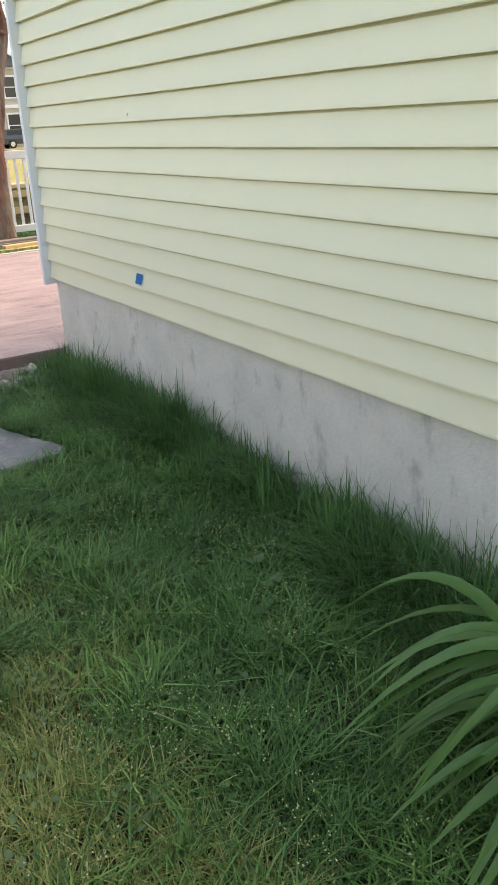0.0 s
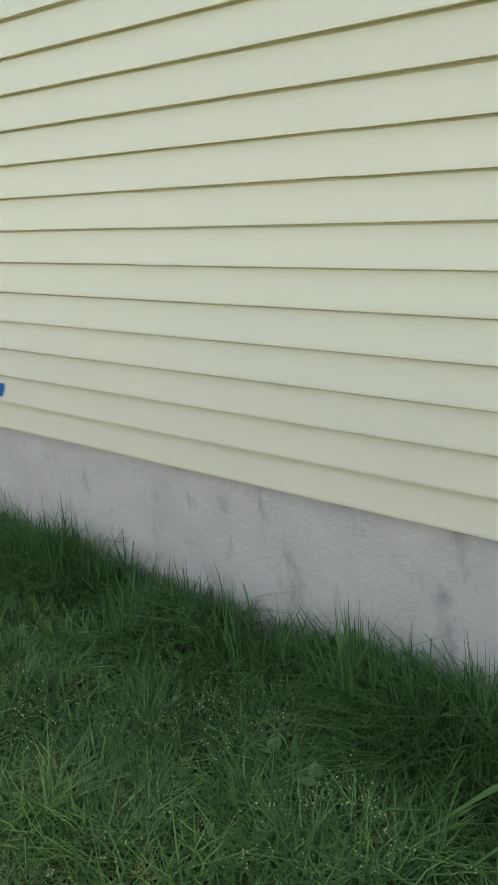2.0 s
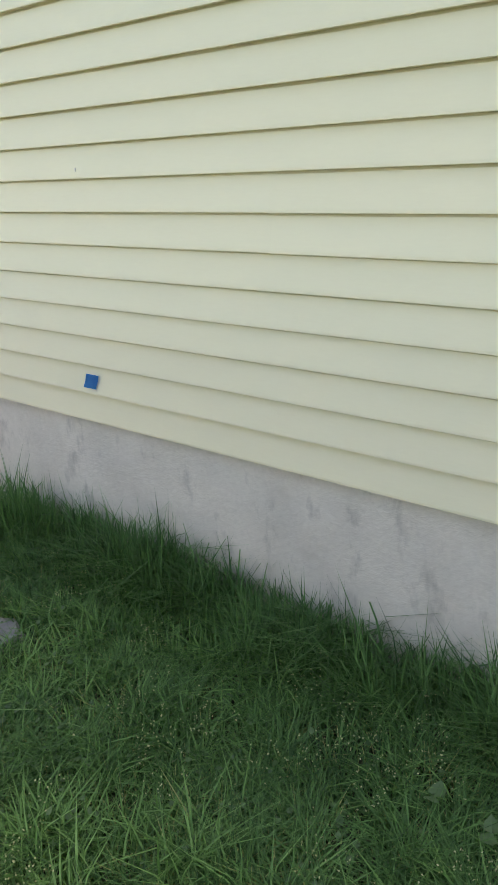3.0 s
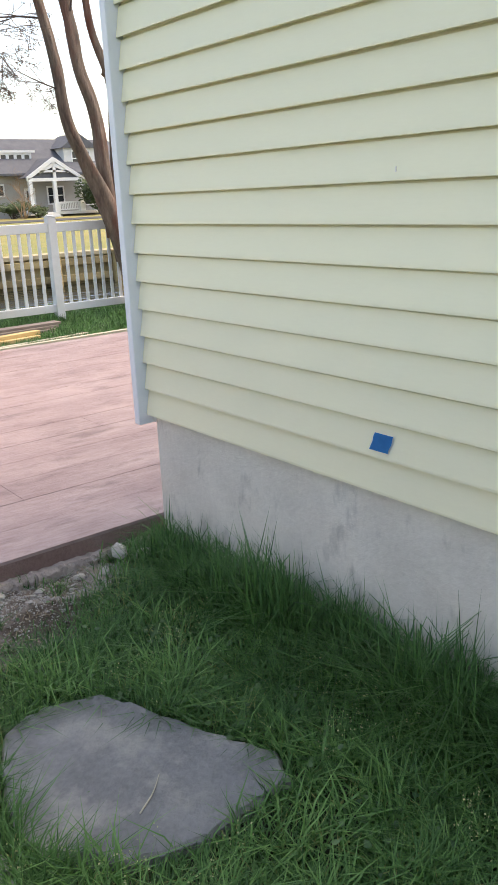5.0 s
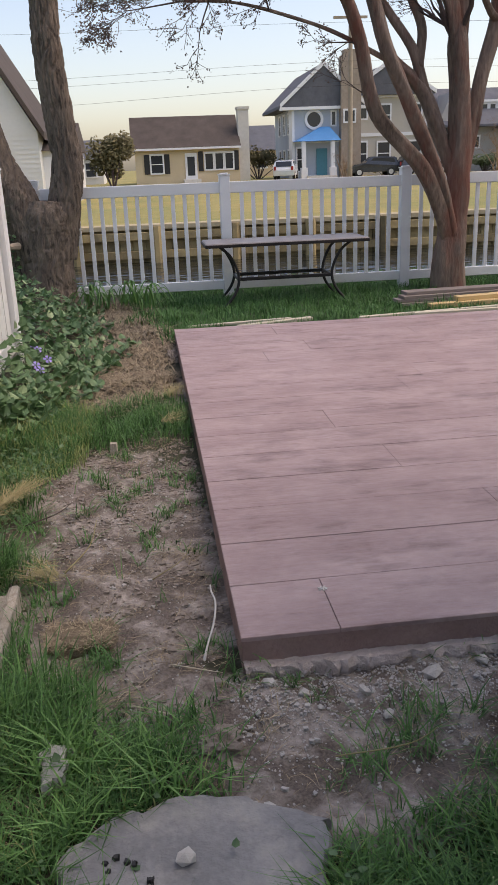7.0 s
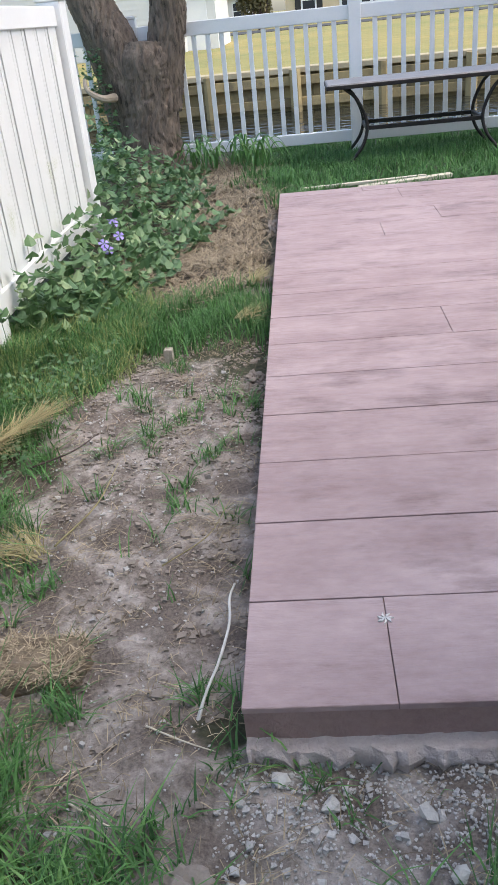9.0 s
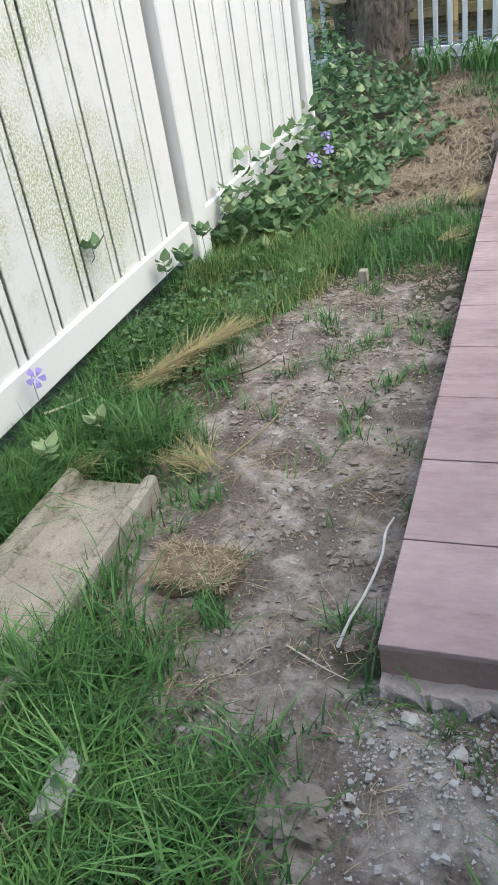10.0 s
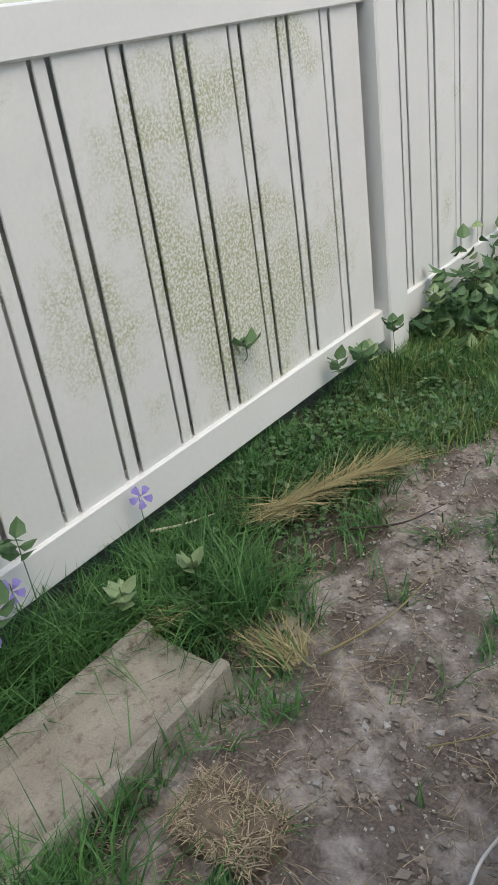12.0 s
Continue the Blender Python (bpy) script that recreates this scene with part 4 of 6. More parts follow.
Y1 = 11.75
crape_myrtle("large bare crape myrtle with smooth reddish-brown multiple trunks", [
    [(3.48, Y1, -0.08, 0.225), (3.48, Y1, 0.05, 0.195), (3.475, Y1, 0.30, 0.175), (3.50, Y1, 0.55, 0.150), (3.545, Y1, 0.80, 0.118), (3.56, Y1, 1.24, 0.104), (3.545, Y1, 1.76, 0.098), (3.505, Y1, 2.2, 0.098), (3.50, Y1, 2.45, 0.05)],
    [(3.50, Y1, 2.2, 0.09), (3.40, Y1, 2.58, 0.085), (3.22, Y1 + 0.05, 2.90, 0.072), (3.02, Y1 + 0.1, 3.4, 0.06), (2.9, Y1 + 0.2, 4.0, 0.045)],
    [(3.51, Y1, 2.3, 0.08), (3.54, Y1, 2.66, 0.072), (3.58, Y1 - 0.05, 2.92, 0.066), (3.64, Y1 - 0.1, 3.5, 0.055), (3.7, Y1 - 0.1, 4.2, 0.04)],
    [(3.60, Y1 + 0.05, 1.0, 0.07), (3.68, Y1 + 0.1, 1.4, 0.072), (3.77, Y1 + 0.12, 1.92, 0.078), (3.91, Y1 + 0.15, 2.45, 0.07), (3.88, Y1 + 0.15, 2.9, 0.06), (3.84, Y1 + 0.2, 3.6, 0.045)],
    [(3.92, Y1 + 0.13, 2.42, 0.04), (3.80, Y1 + 0.05, 2.50, 0.035), (3.68, Y1, 2.70, 0.03), (3.62, Y1 - 0.05, 3.0, 0.025)],
    [(3.49, Y1, 0.30, 0.085), (3.44, Y1 - 0.05, 0.5, 0.088), (3.35, Y1 - 0.11, 0.75, 0.088), (3.13, Y1 - 0.2, 1.15, 0.086), (2.66, Y1 - 0.3, 1.64, 0.078), (2.50, Y1 - 0.35, 2.2, 0.066), (2.34, Y1 - 0.4, 2.56, 0.06), (2.07, Y1 - 0.45, 2.84, 0.045), (1.85, Y1 - 0.5, 3.2, 0.034)],
    [(3.51, Y1, 0.35, 0.075), (3.45, Y1 - 0.08, 0.65, 0.082), (3.24, Y1 - 0.16, 1.22, 0.080), (2.95, Y1 - 0.22, 1.78, 0.074), (2.74, Y1 - 0.25, 2.2, 0.07), (2.60, Y1 - 0.3, 2.58, 0.058), (2.45, Y1 - 0.3, 2.86, 0.05), (2.25, Y1 - 0.3, 3.4, 0.04)],
    [(3.55, Y1 + 0.02, 1.0, 0.075), (3.34, Y1 + 0.08, 1.55, 0.080), (3.20, Y1 + 0.12, 1.86, 0.078), (2.88, Y1 + 0.15, 2.17, 0.06), (2.75, Y1 + 0.2, 2.54, 0.052), (2.62, Y1 + 0.2, 2.95, 0.042), (2.5, Y1 + 0.2, 3.5, 0.03)],
    [(3.22, Y1 + 0.12, 1.85, 0.065), (3.11, Y1 + 0.15, 2.2, 0.055), (2.9, Y1 + 0.18, 2.5, 0.046), (2.72, Y1 + 0.2, 2.8, 0.04), (2.75, Y1 + 0.3, 3.3, 0.03)],
    [(3.17, Y1 + 0.13, 2.05, 0.05), (3.20, Y1 + 0.16, 2.38, 0.046), (3.10, Y1 + 0.2, 2.65, 0.042), (3.02, Y1 + 0.2, 2.92, 0.038), (2.95, Y1 + 0.25, 3.5, 0.028)],
    [(2.76, Y1 - 0.22, 2.08, 0.03), (2.33, Y1 - 0.3, 2.27, 0.022), (1.96, Y1 - 0.35, 2.39, 0.018), (1.44, Y1 - 0.4, 2.51, 0.014), (0.98, Y1 - 0.4, 2.53, 0.010)],
], (3.48, Y1), 11, [
    ((1.44, Y1 - 0.4, 2.51), (-0.8, 0, 0.35), 0.45, 0.008, 4, 0.04), ((0.98, Y1 - 0.4, 2.53), (-1, 0, 0.05), 0.45, 0.008, 4, 0.04),
    ((1.2, Y1 - 0.4, 2.52), (-0.3, 0, -0.6), 0.35, 0.007, 2, 0.02), ((1.7, Y1 - 0.4, 2.45), (-0.2, 0, 0.8), 0.5, 0.008, 3, 0.03),
    ((2.07, Y1 - 0.45, 2.84), (-1, 0, 0.2), 0.8, 0.014, 4, 0.04), ((1.85, Y1 - 0.5, 3.2), (-1, 0, -0.1), 0.8, 0.014, 4, 0.06),
    ((2.3, Y1 - 0.4, 2.55), (-0.9, 0, 0.1), 0.5, 0.010, 3, 0.03), ((2.45, Y1 - 0.3, 2.86), (-0.7, 0, 0.5), 0.6, 0.012, 3, 0.03),
    ((2.50, Y1 - 0.35, 2.2), (-1, 0, 0.3), 0.35, 0.008, 3, 0.02), ((2.66, Y1 - 0.3, 1.75), (-1, 0, 0.6), 0.32, 0.007, 2, 0.0),
    ((2.0, Y1 - 0.5, 3.1), (-1, -0.2, -0.2), 0.75, 0.012, 4, 0.05), ((3.88, Y1 + 0.15, 2.9), (0.8, 0, 0.4), 0.6, 0.012, 3, 0.03),
    ((3.9, Y1 + 0.15, 2.95), (1.0, 0, 0.1), 0.6, 0.012, 4, 0.05)])
Y2 = 11.85
crape_myrtle("second bare crape myrtle with grey-brown twisting trunks by the fence", [
    [(5.60, Y2, -0.08, 0.16), (5.57, Y2, 0.1, 0.13), (5.45, Y2, 0.71, 0.125), (5.26, Y2, 1.3, 0.11), (5.00, Y2, 1.87, 0.08), (4.86, Y2, 2.23, 0.07), (4.80, Y2, 2.8, 0.062), (4.67, Y2, 3.35, 0.055), (4.5, Y2, 4.0, 0.04)],
    [(5.40, Y2 + 0.1, 0.9, 0.11), (5.34, Y2 + 0.1, 1.61, 0.10), (5.28, Y2 + 0.1, 2.28, 0.085), (5.13, Y2 + 0.1, 2.74, 0.08), (5.04, Y2 + 0.1, 3.36, 0.075), (4.95, Y2 + 0.2, 4.1, 0.05)],
    [(5.50, Y2 + 0.15, 0.6, 0.09), (5.56, Y2 + 0.2, 1.91, 0.075), (5.56, Y2 + 0.2, 2.63, 0.06), (5.38, Y2 + 0.2, 3.2, 0.05), (5.3, Y2 + 0.2, 4.0, 0.035)],
    [(5.50, Y2 + 0.2, 2.7, 0.05), (5.7, Y2 + 0.2, 3.2, 0.045), (5.9, Y2 + 0.2, 4.0, 0.03)],
], (5.57, Y2), 23, [((4.83, Y2, 2.5), (-1, 0, 0.3), 0.5, 0.009, 3, 0.02), ((4.7, Y2, 3.2), (-1, 0, 0.1), 0.7, 0.012, 4, 0.03), ((5.04, Y2, 3.3), (0.3, 0, 0.8), 0.6, 0.012, 3, 0.0)])


def build_pine():
    t = tagged(empty("tree", pose(-0.40, 11.95, 0)), "forked tree with thick deeply furrowed grey-brown bark", "tree")
    trunk = [(0.0, 0.0, -0.1, 0.34), (0.0, 0.0, 0.06, 0.27), (0.0, 0, 0.3, 0.245), (0.02, 0, 0.62, 0.245), (0.04, 0, 0.85, 0.25), (0.05, 0, 1.0, 0.2)]
    left = [(-0.05, 0.0, 0.5, 0.20), (-0.2, 0, 0.98, 0.18), (-0.37, 0.02, 1.35, 0.165), (-0.5, 0.05, 1.9, 0.15), (-0.75, 0.1, 2.8, 0.13), (-0.95, 0.1, 4.4, 0.10)]
    right = [(0.10, 0.0, 0.50, 0.17), (0.20, 0, 0.90, 0.15), (0.28, 0, 1.3, 0.135), (0.26, 0, 1.6, 0.128), (0.21, 0, 2.2, 0.125), (0.22, 0, 2.7, 0.115), (0.30, 0.05, 4.4, 0.09)]
    back = [(-0.20, 0.12, -0.1, 0.20), (-0.20, 0.12, 0.3, 0.165), (-0.25, 0.12, 0.7, 0.15), (-0.36, 0.12, 1.2, 0.14), (-0.58, 0.15, 1.9, 0.12), (-0.85, 0.15, 2.8, 0.09)]
    for i, (nm, st) in enumerate((("trunk", trunk), ("limb", left), ("limb", right), ("limb", back))):
        bm = bmesh.new()
        tube(bm, st, 110, 26, 0.03, 0.02, i)
        bm.normal_update()
        for v in bm.verts:
            p = v.co + Vector((-0.40, 11.95, 0))
            w = 1.6 * noise.noise(p * 4)
            ridge = min(0.42, abs(noise.noise(Vector((p.x * 30 + w, p.y * 30 + w, p.z * 5.0 + i * 9)))) * 1.6) + 0.25 * abs(noise.noise(Vector((p.x * 60, p.y * 60, p.z * 22))))
            v.co += v.normal * 0.045 * (ridge - 0.3)
        part(nm, bm, "bark_pine", t, smooth=True)
    part("branch_stub", tube(bmesh.new(), [(-0.22, -0.2, 0.62, 0.035), (-0.30, -0.32, 0.63, 0.028), (-0.40, -0.34, 0.70, 0.02), (-0.42, -0.3, 0.78, 0.015)], 8, 4), "pole", t, "broken pale branch stub")


build_pine()


def build_ivy():
    rng = random.Random(61)
    spots = []
    for k in range(420):
        z = rng.uniform(0.05, 1.0) ** 1.2
        spots.append(((-0.72 + rng.gauss(0, 0.06) - 0.05 * z, 11.77 + rng.gauss(0, 0.03), z), rng.gauss(-0.5, 0.4), rng.gauss(-1.5, 0.9), rng.uniform(0.5, 1.2)))
    soup_ob = soup("ivy", *leaf_soup(rng, spots, 0.045), "leaf")
    tagged(soup_ob, "dark green ivy climbing the shaded foot of the trunk", "ivy", kind="stuff")



# ---- plants ----
def strap_leaf(bm, p, heading, length, rise, reach, width, twist=0.0, n=13, fold=0.3):
    """One arching strap leaf, folded along its middle."""
    d, s = Vector((math.cos(heading), math.sin(heading), 0)), Vector((-math.sin(heading), math.cos(heading), 0))
    rows = []
    for i in range(n + 1):
        t = i / n
        c = Vector(p) + d * reach * (t ** 1.25) + Vector((0, 0, rise * (math.sin(t * math.pi * 0.88) - 0.10 * t * t))) + s * twist * t * t
        w = width * (0.55 + 0.9 * t if t < 0.4 else 0.91) * (1 - max(0, (t - 0.55) / 0.45) ** 1.8) + 0.0008
        up = Vector((0, 0, 1)) * w * fold
        rows.append([bm.verts.new(c - s * w / 2 + up), bm.verts.new(c), bm.verts.new(c + s * w / 2 + up)])
    for a, b in zip(rows, rows[1:]):
        bm.faces.new((a[0], a[1], b[1], b[0])), bm.faces.new((a[1], a[2], b[2], b[1]))


def daylily(base, seed, n, height, reach, width, label, bias=None):
    rng = random.Random(seed)
    e = tagged(empty("daylily", pose(*base)), label, "plant")
    for k in range(n):
        bm = bmesh.new()
        hd = rng.uniform(0, 2 * math.pi) if bias is None else rng.gauss(bias, 0.9)
        f = rng.uniform(0.55, 1.1)
        strap_leaf(bm, (rng.gauss(0, 0.045), rng.gauss(0, 0.045), 0), hd, 1, height * f * rng.uniform(0.8, 1.1), reach * f * rng.uniform(0.8, 1.15), width * rng.uniform(0.8, 1.2), rng.gauss(0, 0.05))
        part("leaf", bm, "lily", e, smooth=True)
    return e


daylily((1.70, 1.79, 0.0), 3, 34, 0.37, 0.60, 0.040, "clump of green daylily with arching strap leaves", 2.4)
daylily((1.73, 1.56, 0.0), 5, 34, 0.42, 0.64, 0.042, "clump of green daylily with arching strap leaves", 2.6)
for i, (x, y) in enumerate(((0.12, 11.62), (0.36, 11.78), (-0.02, 11.82), (0.5, 11.5))):
    daylily((x, y, 0.0), 40 + i, 18, 0.26, 0.24, 0.02, "dark green strap-leaved clump beside the tree", None)


def leaf_soup(rng, places, size, fold=0.25):
    """Small pointed leaves, two quads and two tips each, set at places (point, normal-ish up, heading)."""
    v, f = [], []
    for p, tilt, hd, sz in places:
        d = Vector((math.cos(hd) * math.cos(tilt), math.sin(hd) * math.cos(tilt), math.sin(tilt)))
        s = Vector((-math.sin(hd), math.cos(hd), 0))
        u = d.cross(s) * -1
        i = len(v)
        L, W = size * sz, size * sz * 0.42
        for a, b in ((0, 0), (0.3, -1), (0.3, 0), (0.3, 1), (0.68, -0.85), (0.68, 0), (0.68, 0.85), (1, 0)):
            v.append(tuple(Vector(p) + d * L * a + s * W * b + u * (abs(b) * W * fold - 0.25 * L * a * a)))
        f += [(i, i + 2, i + 1), (i, i + 3, i + 2), (i + 1, i + 2, i + 5, i + 4), (i + 2, i + 3, i + 6, i + 5), (i + 4, i + 5, i + 7), (i + 5, i + 6, i + 7)]
    return v, f


def build_vinca():
    rng = random.Random(9)
    dark, pale = [], []
    for k in range(2500):
        y = rng.uniform(7.82, 11.5)
        edge = -0.02 + 0.28 * math.sin((y - 8.0) * 1.1) * (1 if y < 10 else 0.5) + 0.06 * math.sin(y * 9)
        x = rng.uniform(-0.36, max(edge, -0.2)) if y < 9.5 else rng.uniform(-0.75, max(edge, -0.3) + 0.15)
        h = (0.06 + 0.25 * max(0, 1 - (x + 0.36) / 0.40)) * rng.uniform(0.15, 1.0) * min(1, (y - 7.75) / 0.3)
        p = (x, y, float(ground_z(x, y)) + h)
        (pale if rng.random() < 0.12 else dark).append((p, rng.gauss(0.15, 0.45), rng.uniform(0, 6.28), rng.uniform(0.6, 1.3)))
    e = tagged(empty("periwinkle_bed"), "trailing periwinkle with green and variegated leaves along the fence", "plant", kind="stuff")
    soup("leaves", *leaf_soup(rng, dark, 0.057), "leaf", e)
    soup("pale_leaves", *leaf_soup(rng, pale, 0.056), "leaf_pale", e)


build_vinca()
build_ivy()


def flower(p, facing, size=0.022):
    e = tagged(empty("periwinkle_flower", Matrix.Translation(p)), "violet five-petalled periwinkle flower on a trailing stem", "flower", "periwinkle flowers")
    n = Vector(facing).normalized()
    u = n.orthogonal().normalized()
    w = n.cross(u)
    for k in range(5):
        a = 2 * math.pi * k / 5
        d, s = u * math.cos(a) + w * math.sin(a), -u * math.sin(a) + w * math.cos(a)
        bm = bmesh.new()
        pts = [(0.1, 0, 0), (0.6, -0.33, 0.12), (1.05, -0.42, 0.05), (1.12, 0.05, 0.0), (0.95, 0.36, 0.05), (0.55, 0.2, 0.12)]
        bm.faces.new([bm.verts.new((d * a1 + s * b1 + n * c1) * size) for a1, b1, c1 in pts])
        part("petal", bm, "petal", e)
    part("stem", tube(bmesh.new(), [(0, 0, 0, 0.0012), tuple(-n * 0.03) + (0.0012,), (-0.01, 0, -p[2] + 0.03, 0.0012)], 5, 3), "leaf", e)


for p in ((-0.345, 6.43, 0.20), (-0.34, 6.04, 0.20), (-0.33, 5.95, 0.14)):
    flower(p, (0.9, -0.5, 0.4), 0.026)
for p in ((-0.16, 8.75, 0.17), (-0.10, 8.85, 0.18), (-0.2, 9.2, 0.17), (-0.13, 8.70, 0.15), (-0.24, 9.35, 0.16)):
    flower(p, (0.4, -0.7, 0.8), 0.025)


def sprig(name, label, p, leaves, size, material, seed, tilt=0.4, stem=0.0, root=0.3):
    rng = random.Random(seed)
    e = tagged(empty(name, Matrix.Translation(p)), label, "plant")
    for k in range(leaves):
        v, f = leaf_soup(rng, [((0, 0, stem * (k % 3) / 3), rng.gauss(tilt, 0.2), 2 * math.pi * k / leaves + rng.gauss(0, 0.2), rng.uniform(0.8, 1.2))], size)
        soup("leaf", v, f, material, e)
    part("stem", tube(bmesh.new(), [(-0.01, 0.0, -min(p[2], root) + 0.005, 0.0015), (0.004, 0, -min(p[2], root) / 2, 0.0015), (0, 0, stem, 0.001)], 5, 3), "leaf", e)


sprig("vine_sprout", "small green vine sprout growing out of the fence gap", (-0.385, 6.93, 0.38), 4, 0.06, "leaf", 1, 0.2, 0.03, 0.05)
sprig("weed", "pale variegated seedling in the grass by the fence", (-0.15, 6.37, 0.10), 8, 0.040, "leaf_pale", 2, 0.35, 0.03)
sprig("weed", "leafy periwinkle shoot against the fence rail", (-0.33, 6.08, 0.27), 6, 0.05, "leaf", 3, 0.2, 0.06)
sprig("weed", "leafy periwinkle shoot against the fence rail", (-0.31, 5.98, 0.18), 6, 0.05, "leaf", 4, 0.2, 0.05)
sprig("weed", "leafy periwinkle shoot beside the fence post", (-0.28, 7.35, 0.18), 7, 0.05, "leaf", 6, 0.3, 0.06)
for i, p in enumerate(((-0.30, 5.74, 0.11), (-0.24, 5.84, 0.12), (-0.27, 5.66, 0.09), (-0.20, 6.20, 0.11))):
    sprig("weed", "variegated periwinkle shoot in the grass by the fence", p, 8, 0.042, "leaf_pale", 50 + i, 0.3, 0.04)
for i, p in enumerate(((-0.34, 7.30, 0.16), (-0.33, 7.46, 0.14), (-0.30, 7.58, 0.19), (-0.28, 7.84, 0.20), (-0.24, 7.94, 0.16))):
    sprig("weed", "pale green periwinkle shoot at the foot of the fence", p, 7, 0.045, "leaf_pale" if i % 2 else "leaf", 60 + i, 0.3, 0.05)
sprig("weed", "broad-leaved weed in the lawn", (1.57, 2.95, 0.085), 2, 0.042, "leaf", 7, 0.0, 0.01)
sprig("weed", "broad-leaved weed in the lawn", (1.55, 2.81, 0.085), 2, 0.048, "leaf", 8, 0.0, 0.01)


# ---- stones and concrete in the yard ----
def slab_stone(name, label, category, corners, z0, z1, material, seed, group="", jag=0.018, bumps=0.006):
    """A flat stone over a rough polygon, its outline broken up and its top uneven."""
    rng = random.Random(seed)
    k = len(corners)
    cx, cy = sum(c[0] for c in corners) / k, sum(c[1] for c in corners) / k
    ring = []
    for i in range(k):
        a, b = corners[i], corners[(i + 1) % k]
        for j in range(5):
            t = j / 5
            ring.append((a[0] + (b[0] - a[0]) * t + rng.gauss(0, jag * 0.45) - cx, a[1] + (b[1] - a[1]) * t + rng.gauss(0, jag * 0.45) - cy))
    bm = bmesh.new()
    rows = []
    for sc, z in ((1.0, z0), (1.01, z1 - 0.012), (0.985, z1 - 0.002), (0.8, z1), (0.5, z1), (0.2, z1)):
        rows.append([bm.verts.new((x * sc, y * sc, z + (bumps * noise.noise(Vector((x * sc * 7 + seed, y * sc * 7, 0))) if z >= z1 - 0.003 else 0))) for x, y in ring])
    for a, b in zip(rows, rows[1:]):
        for i in range(len(ring)):
            bm.faces.new((a[i], a[(i + 1) % len(ring)], b[(i + 1) % len(ring)], b[i]))
    bm.faces.new(rows[-1])
    ob = part(name, bm, material)
    ob.matrix_basis = Matrix.Translation((cx, cy, 0))
    return tagged(ob, label, category, group)


G = "stepping stones"
STONE_A = [(0.94, 4.70), (1.02, 4.90), (1.14, 4.935), (1.29, 4.88), (1.33, 4.80), (1.42, 4.55), (1.50, 4.38), (1.47, 4.29), (1.22, 4.28), (1.06, 4.32), (0.91, 4.50)]
STONE_B = [(0.28, 5.18), (0.40, 5.27), (0.52, 5.30), (0.66, 5.27), (0.81, 5.20), (0.785, 5.08), (0.76, 4.96), (0.60, 4.97), (0.43, 4.985), (0.31, 5.03)]
slab_stone("flagstone", "large blue-grey flagstone sunk in the lawn", "paving stone", STONE_A, -0.05, 0.035, "flag", 1, G, 0.011)
slab_stone("flagstone", "dusty blue-grey flagstone with dark droppings on it", "paving stone", STONE_B, -0.05, 0.035, "flag", 2, G, 0.011)
slab_stone("flagstone", "blue-grey flagstone edged by grass", "paving stone", [(-0.05, 5.10), (0.17, 5.15), (0.25, 5.09), (0.29, 5.02), (0.22, 4.88), (-0.03, 4.90)], -0.05, 0.035, "flag", 3, G)
slab_stone("flagstone", "blue-grey flagstone edged by grass", "paving stone", [(0.45, 4.68), (0.67, 4.66), (0.79, 4.62), (0.86, 4.53), (0.84, 4.36), (0.48, 4.40)], -0.05, 0.035, "flag", 4, G)
slab_stone("stone", "small pale upright stone among grass tufts", "stone", [(0.245, 5.36), (0.22, 5.44), (0.25, 5.475), (0.29, 5.45), (0.285, 5.37)], -0.04, 0.055, "rubble", 5, "", 0.012, 0.014)
rngs = random.Random(12)
for k in range(7):
    x, y, s = 0.42 + rngs.uniform(-0.05, 0.05), 5.13 + rngs.uniform(-0.04, 0.04), rngs.uniform(0.003, 0.006)
    slab_stone("dropping", "small dark dropping on the flagstone", "dropping", [(x - s, y - s), (x - s, y + s), (x + s, y + s), (x + s, y - s)], 0.03, 0.042, "dark_trim", 60 + k, "droppings", 0.0035, 0.002)


def chunk(p, s, seed, label="broken lump of grey concrete beside the slab"):
    bm = bmesh.new()
    bmesh.ops.create_icosphere(bm, subdivisions=1, radius=1)
    rock = random.Random(seed)
    for v in bm.verts:
        n = rock.uniform(-0.55, 0.55)
        v.co = Vector((round((v.co.x * (1 + 0.5 * n)) * 2.2) / 2.2 * 0.5 + v.co.x * 0.5, v.co.y * (0.75 + 0.4 * n), v.co.z * (0.6 + 0.3 * n))) * s
    ob = part("concrete_lump", bm, "rubble")
    ob.matrix_basis = pose(p[0], p[1], p[2], 20 * math.sin(seed), 15 * math.cos(seed * 3), seed * 77)
    return tagged(ob, label, "rubble", "concrete lumps")


def soil_mound(p, rx, ry, h, seed):
    bm = bmesh.new()
    bmesh.ops.create_icosphere(bm, subdivisions=4, radius=1)
    for v in bm.verts:
        k = 1 + 0.5 * noise.noise(v.co * 1.9 + Vector((seed, 0, 0))) + 0.3 * noise.noise(v.co * 6 + Vector((0, seed, 0))) + 0.16 * noise.noise(v.co * 17)
        v.co = Vector((v.co.x * rx * k, v.co.y * ry * k, v.co.z * h * k))
    ob = part("soil_lump", bm, "soil")
    ob.matrix_basis = pose(*p)
    return tagged(ob, "rounded lump of crusted grey-brown soil", "soil lump", "soil lumps")


